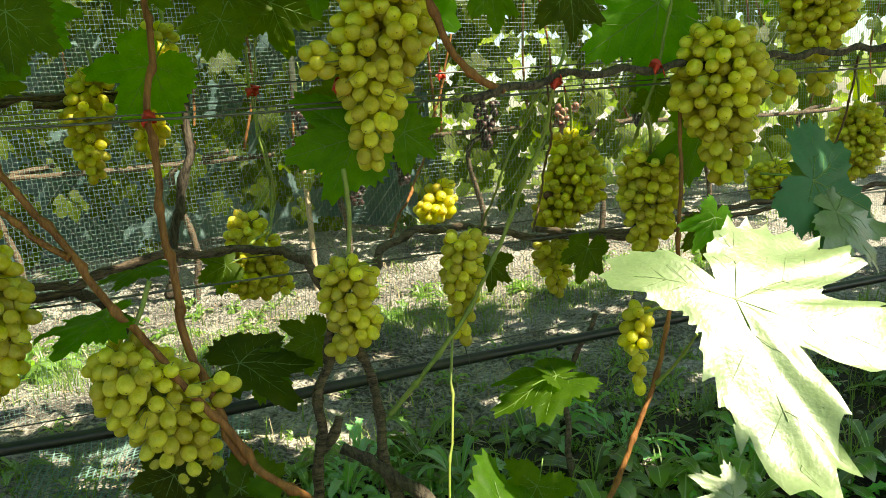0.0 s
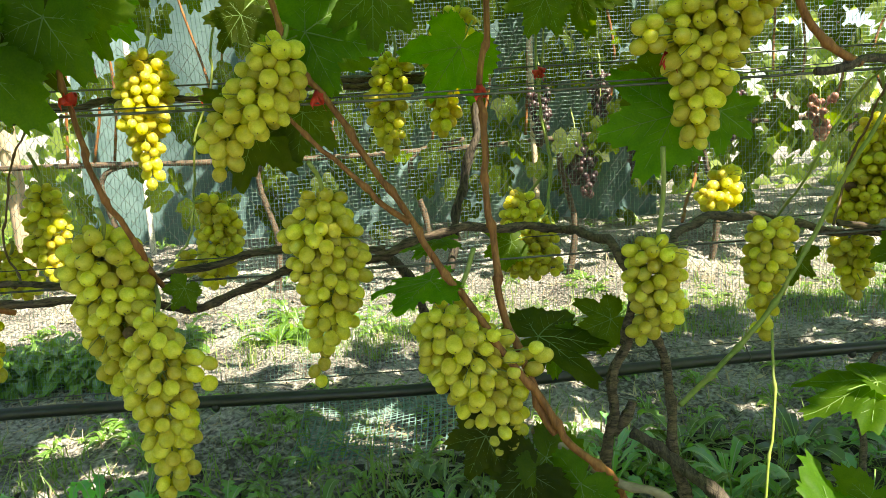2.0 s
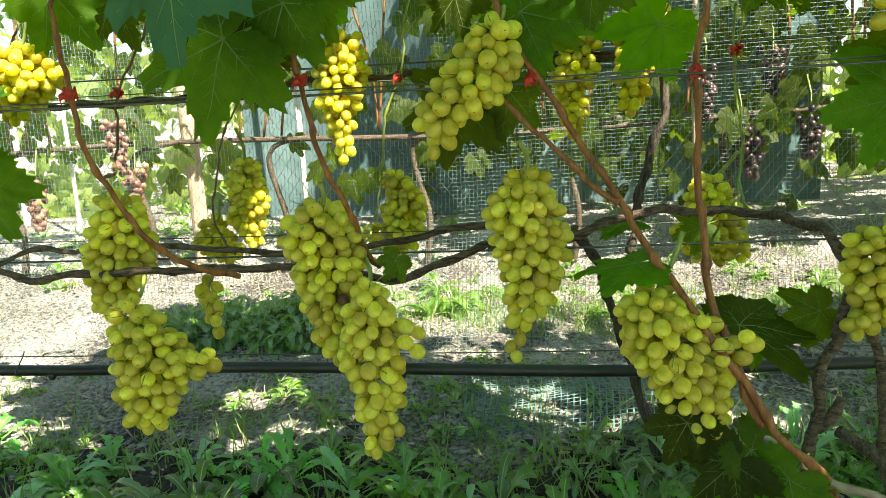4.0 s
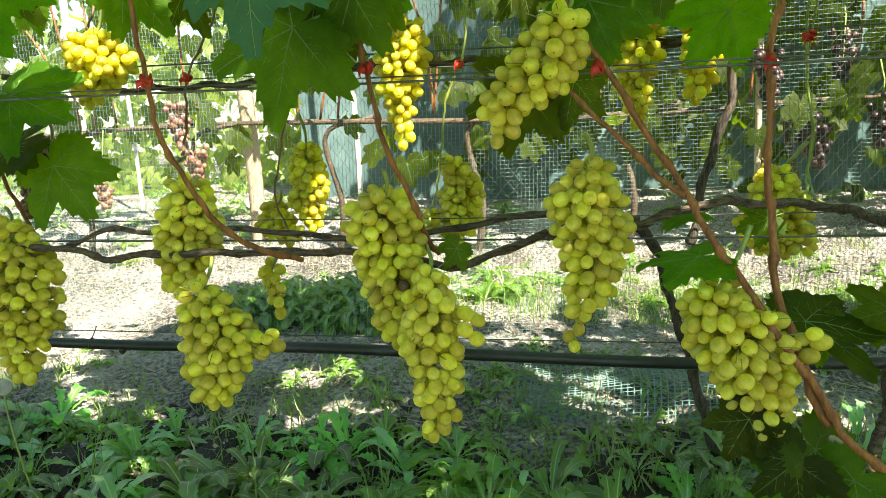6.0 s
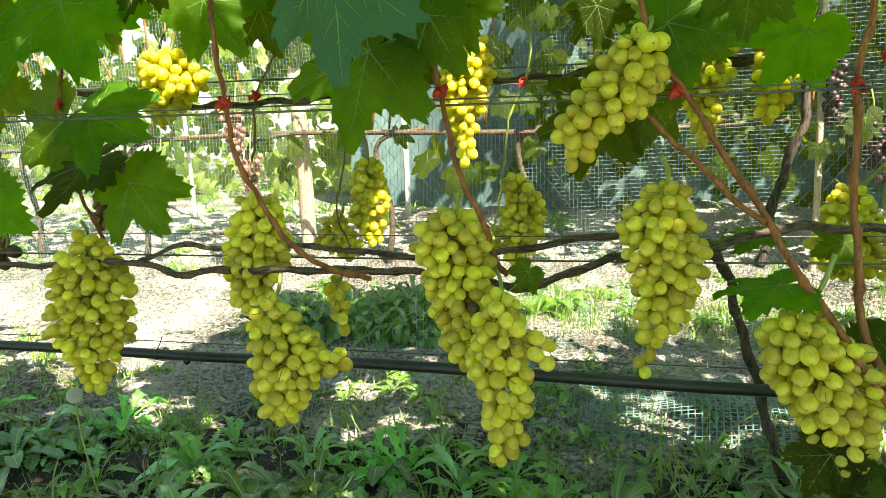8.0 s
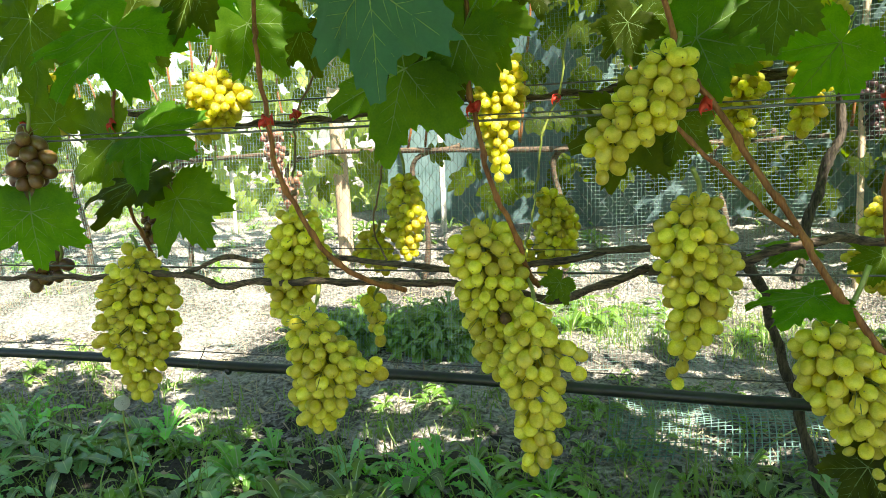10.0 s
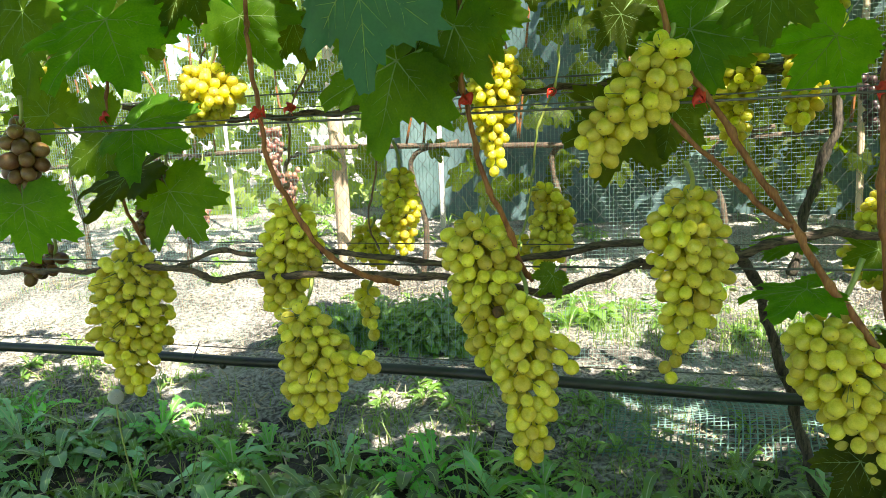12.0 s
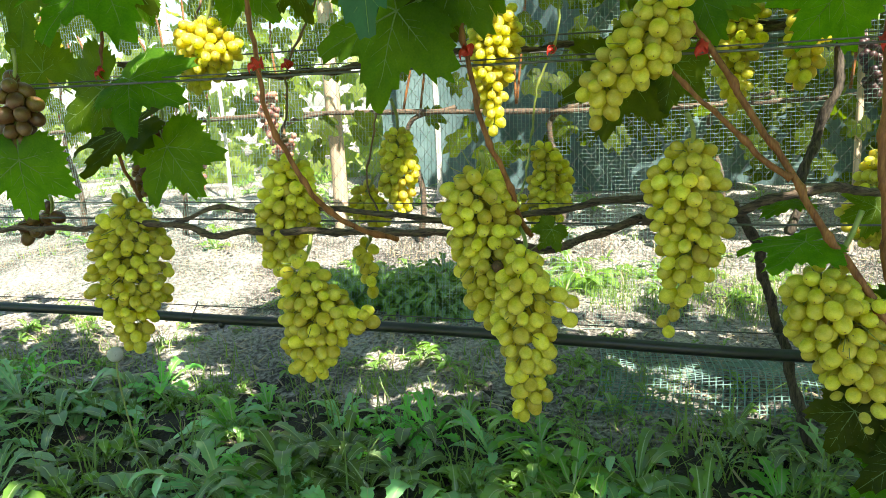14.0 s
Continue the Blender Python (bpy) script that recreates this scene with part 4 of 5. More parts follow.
# ---- the canopy over the row ----
def joined_leaves(name, poses, blade, seeds, label, n=42, kind="stuff", category="leaves"):
    """Many leaves in one mesh, with uneven shapes and tilts."""
    shapes = []
    for s in range(seeds):
        me = leaf_mesh("shape", blade, n, 50 + s, 0.2 + 0.06 * s, (0.5, 1.0))
        k = len(me.vertices)
        co = np.empty(k * 3)
        me.vertices.foreach_get("co", co)
        shapes.append((co.reshape(-1, 3), [tuple(p.vertices) for p in me.polygons], [p.material_index for p in me.polygons]))
        bpy.data.meshes.remove(me)
    verts, faces, slots, k = [], [], [], 0
    for i, m in enumerate(poses):
        co, fs, sl = shapes[i % seeds]
        a = np.array(m)
        verts.append(co @ a[:3, :3].T + a[:3, 3])
        faces += [tuple(v + k for v in f) for f in fs]
        slots += sl
        k += len(co)
    ob = new(name, mesh_from(name, np.concatenate(verts), faces, [blade, "vein"], slots))
    return tagged(ob, label, category, kind=kind)


# spots meant to be sunlit: canopy leaves are left out along the sun's line
SUN_SPOTS = ((-0.58, 1.42, 0.70, 0.045), (-0.58, 1.42, 0.62, 0.04), (-1.07, 1.22, 0.77, 0.02), (-0.75, 1.43, 0.42, -0.05), (-0.40, 1.42, 0.42, -0.065), (0.17, 1.42, 0.37, -0.02),
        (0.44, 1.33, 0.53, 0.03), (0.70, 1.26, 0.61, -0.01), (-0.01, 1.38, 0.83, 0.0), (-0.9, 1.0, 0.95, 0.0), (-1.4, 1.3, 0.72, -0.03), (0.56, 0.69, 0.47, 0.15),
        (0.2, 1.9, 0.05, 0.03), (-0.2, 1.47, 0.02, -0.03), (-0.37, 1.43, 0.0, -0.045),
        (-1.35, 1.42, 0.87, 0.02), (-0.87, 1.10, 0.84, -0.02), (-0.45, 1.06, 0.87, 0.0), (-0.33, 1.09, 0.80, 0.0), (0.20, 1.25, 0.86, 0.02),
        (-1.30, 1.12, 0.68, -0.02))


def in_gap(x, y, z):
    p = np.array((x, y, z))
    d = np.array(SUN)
    for gx, gy, gz, r in SUN_SPOTS:
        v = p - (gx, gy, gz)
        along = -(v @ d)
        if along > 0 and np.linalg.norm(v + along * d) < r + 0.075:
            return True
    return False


def build_canopy():
    rng = np.random.default_rng(21)
    poses = []
    while len(poses) < 750:
        x, y, z = rng.uniform(-4.2, 3.6), rng.uniform(0.30, 1.50), rng.uniform(1.0, 1.95)
        if y > 1.05 and z < 1.10 and x > -0.8:
            continue
        sx, sy = x + SUN.x / -SUN.z * z, y + SUN.y / -SUN.z * z
        # leaves are dropped where their shade would land on ground meant to be sunlit
        wave = 0.1 * math.sin(5 * sx)
        sun_gap = 0.95 if sx < -1.6 and sy > 1.68 + wave else 0.90 if -0.62 < sx < 0.1 and sy > 2.08 + wave else 0.3 if sx > 0 and sy > 2.12 + wave else 0.5 if sy > 2.4 else 0.0
        if in_gap(x, y, z) or rng.uniform() < sun_gap:
            continue
        tip = rng.uniform(200, 340)
        poses.append(leaf_pose(x, y, z, rng.uniform(0.08, 0.13), tip, rng.normal() * 0.5, rng.uniform(0.2, 1.6), rng.uniform(-0.5, 0.5)))
    # unseen upper layer added for shade, leaf beside leaf, facing the light
    kx, ky = SUN.x / -SUN.z, SUN.y / -SUN.z
    for sx in np.arange(-3.4, 2.8, 0.07):
        for sy in np.arange(0.72, 2.55 if -1.55 < sx < -0.88 else 2.45 if sx > -0.35 else 1.95 if sx > -1.6 else 1.66, 0.07):
            gx, gy = sx + rng.normal() * 0.02, sy + rng.normal() * 0.02
            z = rng.uniform(1.12, 1.7)
            if sx > -0.35 and sy > 1.9 and rng.uniform() < 0.42:
                continue
            x, y = gx - kx * z, gy - ky * z
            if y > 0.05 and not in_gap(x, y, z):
                poses.append(leaf_pose(x, y, z, rng.uniform(0.10, 0.13), rng.uniform(200, 340), 0.7 + rng.normal() * 0.5, rng.uniform(1.2, 2.8), rng.uniform(-0.5, 0.5)))
    for i in range(75):
        x = rng.uniform(-2.6, -0.75) if i < 58 else rng.uniform(-0.75, 1.6)
        y, z = rng.uniform(1.3, 1.62), rng.uniform(0.90, 1.2)
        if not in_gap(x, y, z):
            poses.append(leaf_pose(x, y, z, rng.uniform(0.06, 0.10), rng.uniform(220, 320), rng.normal() * 0.4, rng.uniform(0.0, 1.0), rng.uniform(-0.4, 0.4)))
    joined_leaves("vine_canopy", poses, "leaf", 4, "dense canopy of green vine leaves over the row, laid out to shade it", 24)


build_canopy()


def build_row_behind():
    """An unseen vine row added behind the walker to cut bounced and low sky light."""
    rng = np.random.default_rng(61)
    row = thing("grapevine", (0.0, -1.9, 0.0), "unseen leafy vine row added behind the walker to cut light", "grapevine", "vines")
    off = np.array(row.location)
    for x in np.arange(-4, 4.5, 0.9):
        path = spline([(x, -1.9, 0), (x + 0.04, -1.9, 0.4), (x, -1.92, 0.8), (x + 0.05, -1.9, 1.3)], 0.05)
        part("trunk", mesh_from("trunk", *tube(path - off, np.linspace(0.016, 0.006, len(path)), 8, 0.1, int(x * 10) + 60), ["bark"]), row)
    poses = []
    for i in range(700):
        poses.append(leaf_pose(rng.uniform(-5, 5), -1.9 + rng.normal() * 0.22, 0.15 + 0.85 * rng.uniform() ** 0.8, rng.uniform(0.09, 0.13), rng.uniform(200, 340),
                               rng.normal() * 0.6, rng.uniform(-0.5, 1.2), rng.uniform(-0.5, 0.5)))
    joined_leaves("opposite_row_leaves", poses, "leaf", 4, "green leaves of the unseen vine row added behind the walker", 20)


build_row_behind()


# ---- weeds and grass ----
def strap_leaf(rng, length, width, rise, teeth):
    """A lobed dandelion-like leaf arching out along x, its teeth pointing back."""
    n = 13
    verts, faces = [], []
    for i in range(n + 1):
        t = i / n
        x = length * (t - 0.2 * rise * t * t)
        z = length * (rise * t - (0.3 + 0.62 * rise) * t * t * 0.9)
        full = width * (0.12 + 1.15 * math.sin(math.pi * min(1, t * 0.86 + 0.02)) ** 0.9 * (0.4 + 0.8 * t))
        w = full * (1.1 if i % 2 else 1 - teeth * (1 - 0.7 * t)) if i < n else width * 0.05
        back = 0.05 * length * teeth if i % 2 and i < n - 1 else 0.0
        tilt = 0.25 * w * math.sin(4 * t + rise)
        verts += [(x - back, -w, z + 0.3 * w + tilt), (x, 0, z), (x - back, w, z + 0.3 * w - tilt)]
    for i in range(n):
        k = i * 3
        faces += [(k, k + 1, k + 4, k + 3), (k + 1, k + 2, k + 5, k + 4)]
    # the pale midrib, a thin raised strip
    k, rib = len(verts), [verts[3 * i + 1] for i in range(n)]
    for i, (x, y, z) in enumerate(rib):
        w = (0.0014 - 0.0010 * i / n) * (0.5 + 50 * width)
        verts += [(x, -w, z + 0.0012), (x, w, z + 0.0012)]
    faces += [(k + 2 * i, k + 2 * i + 1, k + 2 * i + 3, k + 2 * i + 2) for i in range(n - 1)]
    return np.array(verts), faces


def rosette(seed, teeth, big):
    rng = np.random.default_rng(seed)
    verts, faces, k = [], [], 0
    for i in range(rng.integers(9, 14)):
        v, f = strap_leaf(rng, rng.uniform(0.07, 0.17) * big, rng.uniform(0.008, 0.0155) * big, rng.uniform(0.3, 1.7), teeth)
        a = i * 2.4 + rng.normal() * 0.3
        c, s = math.cos(a), math.sin(a)
        v = v @ np.array(((c, s, 0), (-s, c, 0), (0, 0, 1)))
        verts.append(v)
        faces += [tuple(q + k for q in g) for g in f]
        k += len(v)
    return np.concatenate(verts), faces


ROSETTES = [rosette(s, (0.62, 0.7, 0.12, 0.5, 0.08, 0.3)[s % 6], 1.0) for s in range(6)]
RIBBED = [0] * 26 + [1] * 12          # blade faces and rib faces of one leaf
ROSETTE_MESH = [mesh_from("weed", v, f, ["weed_grey" if s in (1, 2, 5) else "weed", "weed_rib"], RIBBED * (len(f) // 38)) for s, (v, f) in enumerate(ROSETTES)]


def build_weeds():
    rng = np.random.default_rng(8)
    count = 0
    while count < 190:
        x, y = rng.uniform(-2.3, 1.6), rng.uniform(0.86, 1.50)
        dense = 0.95 - 0.75 * (y > 1.40 + 0.06 * math.sin(3 * x)) - 0.35 * (x > 0.3)
        if rng.uniform() > dense:
            continue
        ob = new("dandelion_plant", ROSETTE_MESH[rng.integers(6)])
        s = rng.uniform(0.55, 1.05)
        ob.matrix_basis = pose(x, y, float(hill(x, y)) - 0.004, rng.normal() * 6, rng.normal() * 6, rng.uniform(0, 360)) @ Matrix.Scale(s, 4)
        tagged(ob, "leafy green dandelion-like weed growing from the soil", "weed", "weeds under the vines")
        count += 1
    verts, faces, k = [], [], 0
    for i in range(1260):
        if i < 110:
            x, y = rng.uniform(-3, 2.5), rng.uniform(0.7, 1.5)
        elif i < 290:
            x, y = rng.uniform(-1.45, -0.88), 2.12 + abs(rng.normal()) * 0.13
        elif i < 400:
            x, y = rng.uniform(-0.6, 2.2), 2.35 + abs(rng.normal()) * 0.25
        elif i < 800:
            # unseen weeds in the alley, added to cut light bounced off its soil
            x, y = rng.uniform(-4, 4), rng.uniform(-1.6, 0.7)
        elif i < 1100:
            x, y = rng.uniform(-6, 5), rng.uniform(2.6, 7)
        else:
            x, y = rng.uniform(-2.2, 1.6), rng.uniform(1.2, 1.95)
        v, f = ROSETTES[rng.integers(6)]
        a, s = rng.uniform(0, 6.28), rng.uniform(0.5, 1.1) * (0.55 if y > 2.2 and x > -0.5 else 0.45 if 1.15 < y < 2.0 else 1.0)
        m = s * np.array(((math.cos(a), math.sin(a), 0), (-math.sin(a), math.cos(a), 0), (0, 0, 1)))
        verts.append(v @ m + (x, y, float(hill(x, y)) - 0.003))
        faces += [tuple(q + k for q in g) for g in f]
        k += len(v)
    tagged(new("low_weeds", mesh_from("low_weeds", np.concatenate(verts), faces, ["weed", "weed_rib"], RIBBED * (len(faces) // 38))), "low broad-leaved green weeds on the soil", "weeds", kind="stuff")


def blades(name, spots, skin, label, seed, height=(0.02, 0.075), per=14, spread=0.03):
    rng = np.random.default_rng(seed)
    verts, faces = [], []
    for x, y in spots:
        for _ in range(rng.integers(per // 2, per)):
            px, py = x + rng.normal() * spread, y + rng.normal() * spread
            z = float(hill(px, py)) - 0.003
            h, a, b = rng.uniform(*height), rng.uniform(0, 6.28), rng.uniform(0.2, 1.1)
            dx, dy = math.cos(a), math.sin(a)
            w = rng.uniform(0.0012, 0.0026)
            k = len(verts)
            for t in (0, 0.5, 1.0):
                cx, cy, cz = px + dx * h * b * t * t, py + dy * h * b * t * t, z + h * (t - 0.25 * b * t * t)
                ww = w * (1 - 0.85 * t)
                verts += [(cx - dy * ww, cy + dx * ww, cz), (cx + dy * ww, cy - dx * ww, cz)]
            faces += [(k, k + 1, k + 3, k + 2), (k + 2, k + 3, k + 5, k + 4)]
    tagged(new(name, mesh_from(name, verts, faces, [skin])), label, "grass", kind="stuff")


def build_grass():
    rng = np.random.default_rng(4)
    spots = [(rng.uniform(-3.2, 2.6), rng.uniform(0.7, 1.75)) for _ in range(760)]
    tall = [(rng.uniform(-2.4, 2.0), rng.uniform(0.95, 1.45)) for _ in range(60)]
    blades("tall_grass", tall, "grass", "taller grass blades among the weeds", 13, (0.08, 0.17), 10, 0.02)
    spots += [(rng.uniform(-0.7, 2.4), 2.15 + abs(rng.normal()) * 0.28) for _ in range(480)]
    # unseen alley grass, added to cut bounced light
    spots += [(rng.uniform(-4, 4), rng.uniform(-1.7, 0.6)) for _ in range(120)]
    spots += [(rng.uniform(-6, 6), rng.uniform(2.3, 8)) for _ in range(500)]
    blades("grass", spots, "grass", "thin green grass tufts in bare soil", 3)
    dry = [(rng.uniform(-3, 2.5), rng.uniform(1.3, 3.2)) for _ in range(500)]
    blades("straw", dry, "straw", "scattered dry straw on the soil", 6, (0.02, 0.06), 8, 0.05)


def build_clods():
    rng = np.random.default_rng(31)
    verts, faces = [], []
    for i in range(2600):
        x, y = rng.uniform(-3.4, 2.6), rng.uniform(0.9, 3.1)
        r = 0.003 + 0.012 * rng.uniform() ** 3
        c = np.array((x, y, float(hill(x, y)) + r * 0.3))
        k = len(verts)
        ring = [(math.cos(a), math.sin(a)) for a in (0, 1.26, 2.51, 3.77, 5.03)]
        verts.append(tuple(c + (0, 0, r * rng.uniform(0.5, 0.9))))
        verts += [tuple(c + (p * r * rng.uniform(0.7, 1.2), q * r * rng.uniform(0.7, 1.2), r * rng.uniform(-0.2, 0.4))) for p, q in ring]
        verts += [tuple(c + (p * r, q * r, -r)) for p, q in ring]
        for j in range(5):
            n = (j + 1) % 5
            faces += [(k, k + 1 + j, k + 1 + n), (k + 1 + j, k + 6 + j, k + 6 + n, k + 1 + n)]
    tagged(new("soil_clods", mesh_from("soil_clods", verts, faces, ["soil"], smooth=False)), "crumbs and clods of dry grey soil", "soil", kind="stuff")


def build_litter():
    """Flat dry stalks and leaf scraps strewn over the soil."""
    rng = np.random.default_rng(17)
    verts, faces = [], []
    for i in range(4200):
        x, y = rng.uniform(-3.2, 2.6), 1.05 + 1.9 * rng.uniform()
        a, h, w = rng.uniform(0, 6.28), rng.uniform(0.012, 0.06), rng.uniform(0.0007, 0.0022)
        if i % 9 == 0:
            h, w = rng.uniform(0.012, 0.025), rng.uniform(0.004, 0.008)
        dx, dy = math.cos(a), math.sin(a)
        k = len(verts)
        for t, lift in ((-0.5, rng.uniform(0.001, 0.006)), (0.0, 0.004), (0.5, rng.uniform(0.001, 0.010))):
            px, py = x + dx * h * t, y + dy * h * t
            z = float(hill(px, py)) + lift
            verts += [(px - dy * w, py + dx * w, z), (px + dy * w, py - dx * w, z + 0.001)]
        faces += [(k, k + 1, k + 3, k + 2), (k + 2, k + 3, k + 5, k + 4)]
    tagged(new("dry_litter", mesh_from("dry_litter", verts, faces, ["straw"])), "strewn dry stalks and leaf scraps on the soil", "litter", kind="stuff")


build_weeds()
build_grass()
build_clods()
build_litter()


def dandelion_clock(x, y, h):
    g = float(hill(x, y))
    base = thing("dandelion_clock", (x, y, g), "white dandelion seed head on a thin bare stalk", "dandelion")
    path = spline([(0.03, 0.0, 0), (0.012, 0, h * 0.35), (0, 0, h * 0.75), (0, 0, h)], 0.01)
    part("stalk", mesh_from("stalk", *tube(path, np.full(len(path), 0.0017), 6), ["stem"]), base)
    pieces = []
    n = 140
    for i in range(n):
        t = math.acos(1 - 2 * (i + 0.5) / n)
        a = i * 2.39996
        d = np.array((math.sin(t) * math.cos(a), math.sin(t) * math.sin(a), math.cos(t)))
        c = np.array((0, 0, h))
        pieces.append(tube(np.array([c + d * 0.003, c + d * 0.012]), [0.0004, 0.0003], 3))
        u = np.cross(d, (0.3, 0.5, 0.8))
        u /= np.linalg.norm(u)
        v = np.cross(d, u)
        for j in range(6):
            e = u * math.cos(j * 1.047) + v * math.sin(j * 1.047)
            pieces.append(tube(np.array([c + d * 0.0112, c + d * 0.0135 + e * 0.0042]), [0.0008, 0.0005], 3))
    core = np.array([(0, 0, h - 0.006), (0, 0, h - 0.003), (0, 0, h + 0.002), (0, 0, h + 0.005)])
    part("seed_core", mesh_from("seed_core", *tube(core, [0.002, 0.0045, 0.0045, 0.002], 8), ["cane_dark"]), base, "brown core of packed seeds")
    part("seed_head", mesh_from("seed_head", *joined(pieces), ["fluff"]), base)


dandelion_clock(-1.25, 1.10, 0.24)


# ---- netting ----
def net(name, x0, x1, z0, z1, surface, cell, r, skin, label, diagonal=False, seg=0.05):
    """Threads woven over a surface(u, v) -> points."""
    pieces_v, faces = [], []

    def thread(us, vs, r=r):
        p = surface(us, vs)
        t = np.gradient(p, axis=0)
        t /= np.linalg.norm(t, axis=1)[:, None] + 1e-9
        a = np.cross(t, (0.2, 1.0, 0.1))
        a /= np.linalg.norm(a, axis=1)[:, None] + 1e-9
        b = np.cross(t, a)
        k = sum(len(q) for q in pieces_v) if not thread.k else thread.k
        ring = np.stack([p + a * r, p - 0.5 * a * r + 0.87 * b * r, p - 0.5 * a * r - 0.87 * b * r], 1).reshape(-1, 3)
        pieces_v.append(ring)
        for i in range(len(p) - 1):
            o = k + 3 * i
            faces.extend(((o, o + 1, o + 4, o + 3), (o + 1, o + 2, o + 5, o + 4), (o + 2, o, o + 3, o + 5)))
        thread.k = k + len(ring)

    thread.k = 0
    if not diagonal:
        for u in np.arange(x0, x1, cell):
            vs = np.linspace(z0, z1, max(3, int((z1 - z0) / seg)))
            thread(np.full_like(vs, u), vs, 1.6 * r)
        for v in np.arange(z0, z1 + 1e-6, cell):
            us = np.linspace(x0, x1, max(3, int((x1 - x0) / seg)))
            thread(us, np.full_like(us, v), 0.8 * r)
    else:
        h = z1 - z0
        for s in (1, -1):
            for u in np.arange(x0 - h, x1 + h, cell):
                vs = np.linspace(z0, z1, 24)
                us = u + s * (vs - z0) * 0.8
                thread(us, vs)
    ob = new(name, mesh_from(name, np.concatenate(pieces_v), faces, [skin], smooth=False))
    return tagged(ob, label, "netting", kind="stuff")


NET_Y = 2.05


def hanging(u, v):
    y = NET_Y + 0.03 * np.sin(1.9 * u + 0.6 * v) + 0.018 * np.sin(5.1 * u + 1.3 * v + 1) + 0.05 * (0.9 - v) ** 2 * np.sin(2.3 * u)
    return np.stack([u + 0.012 * np.sin(4 * v + 1.3 * u), y, np.maximum(v + 0.012 * np.sin(2.2 * u) * (1.5 - v), hill(u, y) + 0.003)], 1)


net("bird_net", -4.6, 3.8, 0.0, 1.9, hanging, 0.0108, 0.00031, "net", "pale green plastic bird net hanging behind the vines")


def lying(u, v):
    y = 2.03 - v
    lift = 0.02 * np.clip(np.sin(4.2 * u + 1.2), 0, 1) * np.sin(math.pi * np.clip(v / 0.55, 0, 1)) + 0.03 * np.exp(-((u + 0.2) / 0.16) ** 2) * np.exp(-((v - 0.40) / 0.1) ** 2)
    return np.stack([u + 0.02 * np.sin(6 * v + 2 * u), y + 0.03 * np.sin(2.6 * u), hill(u, y) + 0.008 + lift], 1)


net("net_skirt", -0.42, 0.04, 0.16, 0.55, lying, 0.0145, 0.0010, "net", "loose skirt of pale plastic net lying on the soil", seg=0.03)
net("wire_mesh_fence", -3.2, 1.2, 0.1, 1.0, lambda u, v: np.stack([u, 2.62 + 0.02 * np.sin(3 * u), v], 1), 0.045, 0.0008, "wire",
    "hexagonal wire mesh fence beyond the net", True)


# ---- the next row ----
def post(name, x, y, r, h, skin, label, category, square=False):
    g = float(hill(x, y))
    path = np.array([(x, y, g - 0.05)] + [(x + 0.004 * math.sin(t * 9), y, g + h * t) for t in np.linspace(0, 1, 12)])
    v, f = tube(path, np.full(len(path), r), 4 if square else 14, 0.02, int(abs(x) * 100))
    tagged(new(name, mesh_from(name, v, f, [skin], smooth=not square)), label, category, "posts of the next row")


post("wooden_post", -1.79, 3.3, 0.037, 1.6, "post", "round pale wooden trellis post in the next row", "post")
post("wooden_post", 0.42, 3.0, 0.012, 1.5, "post", "round pale wooden trellis post in the next row", "post")
post("concrete_post", -1.45, 3.9, 0.020, 2.0, "pole", "slim pale concrete post beyond the net", "post", True)
post("concrete_post", -2.87, 4.0, 0.014, 2.0, "pole", "slim pale concrete post beyond the net", "post", True)
post("concrete_post", -3.5, 4.4, 0.028, 2.0, "pole", "slim pale concrete post beyond the net", "post", True)


def dark_bunch(x, y, z, w, h, skin):
    rng = np.random.default_rng(int(abs(x * 1000)))
    base = thing("grape_bunch", (x, y, z), "bunch of red grapes on a vine of the next row", "grapes", "red grape bunches")
    path = np.array([(0, 0.05, 0.12), (0.006, 0.02, 0.05), (0, 0, -h * 0.5), (0, 0, -h * 0.9)])
    part("stem", mesh_from("stem", *tube(path, [0.003, 0.003, 0.002, 0.002], 5), ["stem"]), base)
    for i in range(60):
        t = rng.uniform() ** 0.8
        a = rng.uniform(0, 6.28)
        r = w * (1 - 0.75 * t) * rng.uniform(0.5, 1)
        ob = part("berry", DARK[skin], base, loc=(r * math.cos(a), r * math.sin(a), -h * t))
        ob.scale = (rng.uniform(0.0125, 0.0155),) * 3


DARK = {s: berry_mesh("berry_far", s, 8, 6) for s in ("berry_dark", "berry_pink")}


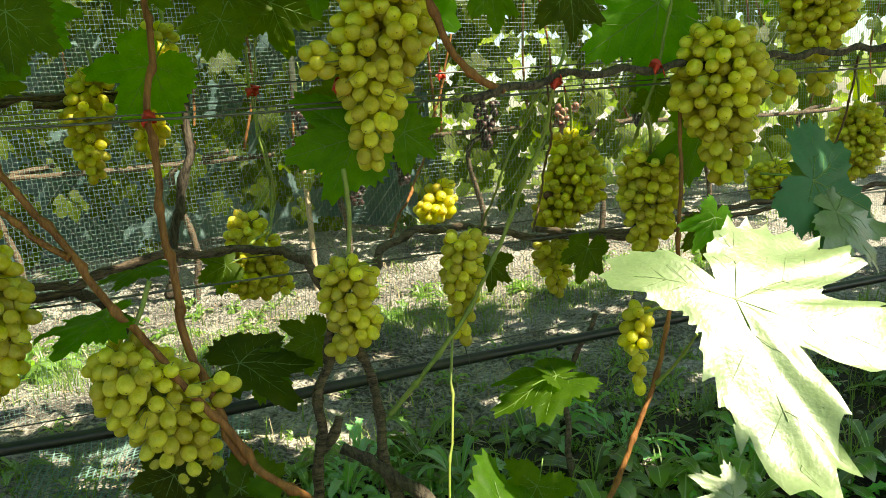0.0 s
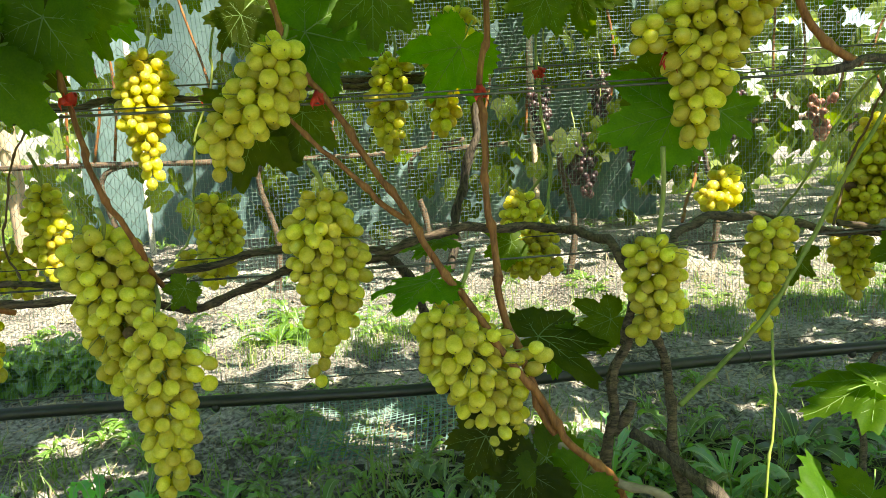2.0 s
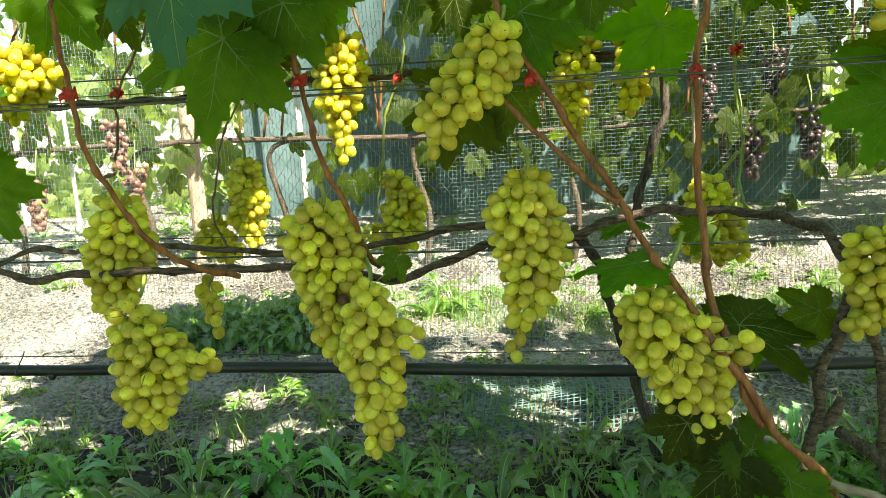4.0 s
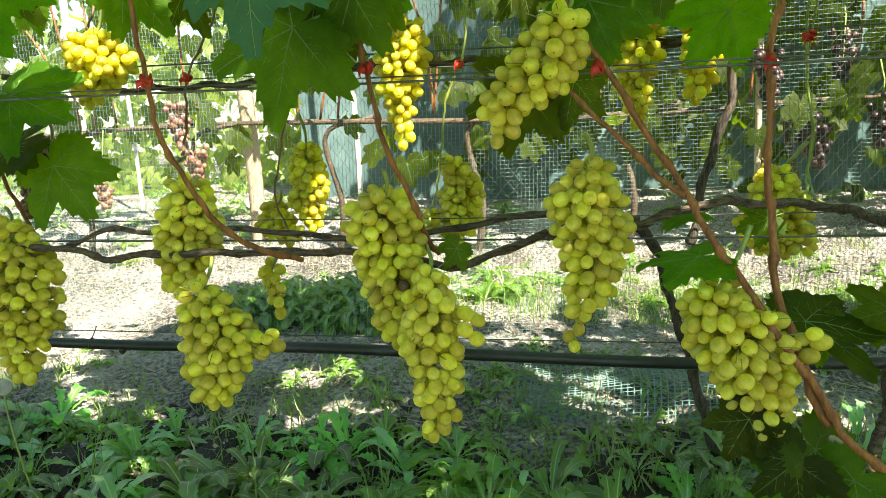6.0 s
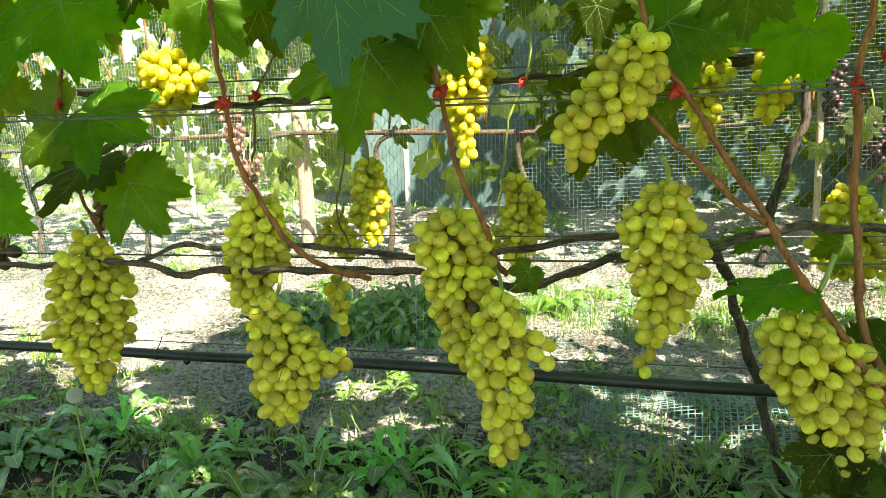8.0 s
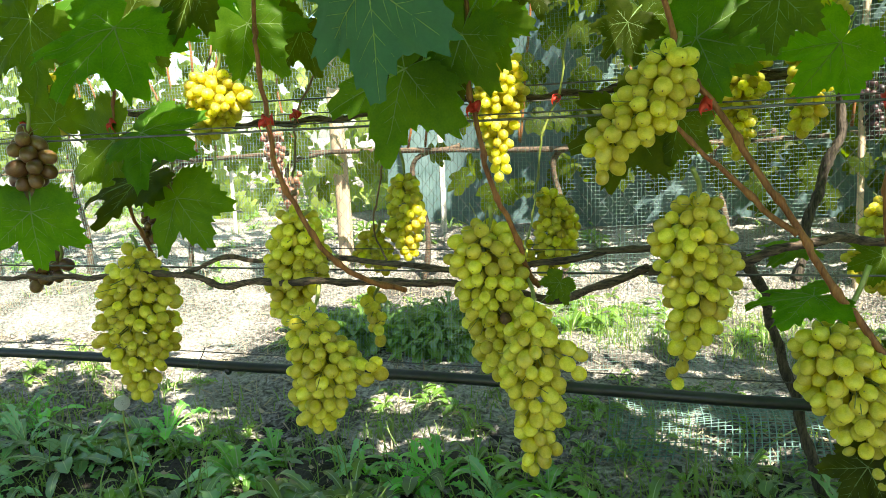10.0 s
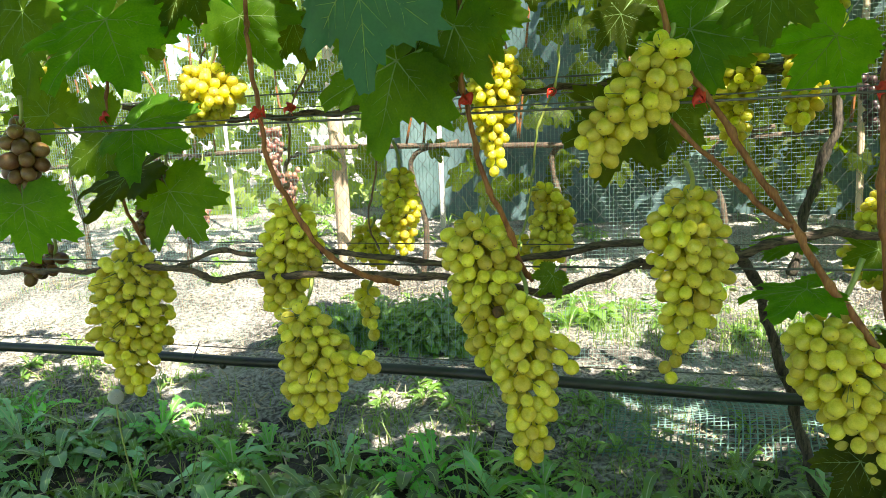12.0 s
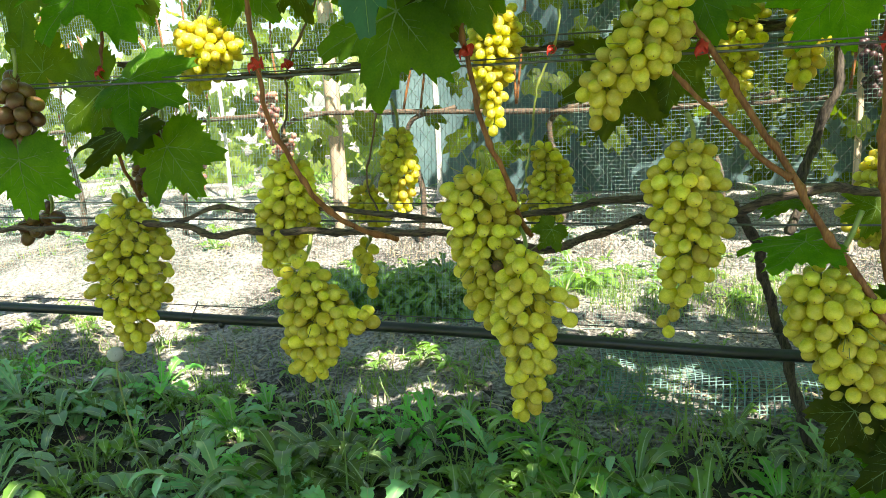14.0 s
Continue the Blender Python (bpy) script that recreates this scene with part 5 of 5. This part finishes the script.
def build_next_row():
    rng = np.random.default_rng(77)
    row = thing("grapevine", (0.5, 3.0, 0.0), "row of red-grape vines with pale lit leaves beyond the net", "grapevine", "vines")
    off = np.array(row.location)
    for x in np.arange(-4.4, 4.6, 0.62):
        path = spline([(x, 3.05, 0), (x + 0.03, 3.05, 0.25), (x - 0.02, 3.05, 0.55), (x + 0.2, 3.04, 0.62)], 0.03)
        part("trunk", mesh_from("trunk", *tube(path - off, np.linspace(0.015, 0.010, len(path)), 8, 0.1, int(x * 10) + 99), ["bark"]), row)
        for k in range(3):
            x1 = x + rng.uniform(0, 0.6)
            path = spline([(x1, 3.04, 0.62), (x1 + rng.normal() * 0.05, 3.04, 0.9), (x1 + rng.normal() * 0.1, 3.05, 1.4), (x1, 3.05, 1.9)], 0.05)
            part("cane", mesh_from("cane", *tube(path - off, np.linspace(0.006, 0.004, len(path)), 6), ["cane"]), row)
    path = np.stack([np.linspace(-6, 6, 60), 3.04 + 0.01 * np.sin(np.linspace(0, 40, 60)), 0.6 + 0.02 * np.sin(np.linspace(0, 23, 60))], 1)
    part("cordon", mesh_from("cordon", *tube(path - off, np.full(60, 0.011), 8, 0.15), ["bark"]), row)
    poses = []
    for i in range(1650):
        z = 0.42 + 1.6 * rng.uniform() ** 0.85
        poses.append(leaf_pose(rng.uniform(-6, 6) if i < 1300 else rng.uniform(-0.5, 3.2), 3.05 + rng.normal() * 0.16, z, rng.uniform(0.06, 0.11), rng.uniform(200, 340),
                               rng.normal() * 0.6, rng.uniform(-0.2, 1.4), rng.uniform(-0.5, 0.5)))
    # high leaves out of view, added to shade the cloth and ground below
    for i in range(1200):
        poses.append(leaf_pose(rng.uniform(-0.7, 5), rng.uniform(2.75, 4.4), rng.uniform(1.25, 1.95), rng.uniform(0.09, 0.13), rng.uniform(180, 360),
                               rng.normal() * 0.5, rng.uniform(0.3, 2.0), rng.uniform(-0.5, 0.5)))
    for i in range(170):
        poses.append(leaf_pose(rng.uniform(-0.9, 1.9), rng.uniform(3.8, 4.2), 0.15 + 1.5 * rng.uniform(), rng.uniform(0.07, 0.12), rng.uniform(200, 340),
                               rng.normal() * 0.6, rng.uniform(0.0, 1.2), rng.uniform(-0.5, 0.5)))
    joined_leaves("next_row_leaves", poses, "leaf", 4, "lit green leaves of the next vine row, with unseen shading leaves above", 26)
    for x, z, s in ((-1.77, 0.72, "berry_pink"), (-1.72, 0.55, "berry_pink"), (-2.14, 0.50, "berry_pink"), (0.52, 0.60, "berry_dark"),
                    (0.75, 0.62, "berry_dark"), (1.1, 0.75, "berry_dark"), (1.45, 0.7, "berry_pink"), 
                    (1.8, 0.8, "berry_dark"), (0.56, 0.54, "berry_dark"), (0.62, 0.85, "berry_dark"), (0.40, 0.82, "berry_dark")):
        dark_bunch(x * 1.08, 2.9, z, 0.062, rng.uniform(0.14, 0.24), s)


build_next_row()


def build_far():
    rng = np.random.default_rng(12)
    u = np.linspace(-1.9, 1.4, 60)
    v = np.linspace(0.05, 2.4, 30)
    gu, gv = np.meshgrid(u, v, indexing="ij")
    gy = 4.3 + 0.05 * np.sin(4 * gu + gv) + 0.03 * np.sin(11 * gu)
    verts = np.stack([gu, gy, gv], -1).reshape(-1, 3)
    verts = np.concatenate([verts, verts + (0, 0.004, 0)])
    n = len(gu.ravel())
    faces = [(i * 30 + j, (i + 1) * 30 + j, (i + 1) * 30 + j + 1, i * 30 + j + 1) for i in range(59) for j in range(29)]
    faces += [tuple(q + n for q in f[::-1]) for f in faces]
    tagged(new("shade_cloth", mesh_from("shade_cloth", verts, faces, ["net_blue"])), "hanging blue-grey shade cloth beyond the next row", "shade cloth")
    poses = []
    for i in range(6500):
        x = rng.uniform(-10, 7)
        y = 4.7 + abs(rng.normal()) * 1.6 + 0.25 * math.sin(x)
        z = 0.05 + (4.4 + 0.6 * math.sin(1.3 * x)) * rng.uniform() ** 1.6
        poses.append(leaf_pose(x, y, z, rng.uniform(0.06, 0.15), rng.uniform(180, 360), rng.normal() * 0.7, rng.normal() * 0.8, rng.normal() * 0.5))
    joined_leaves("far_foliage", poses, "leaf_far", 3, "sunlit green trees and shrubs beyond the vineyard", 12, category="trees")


build_far()
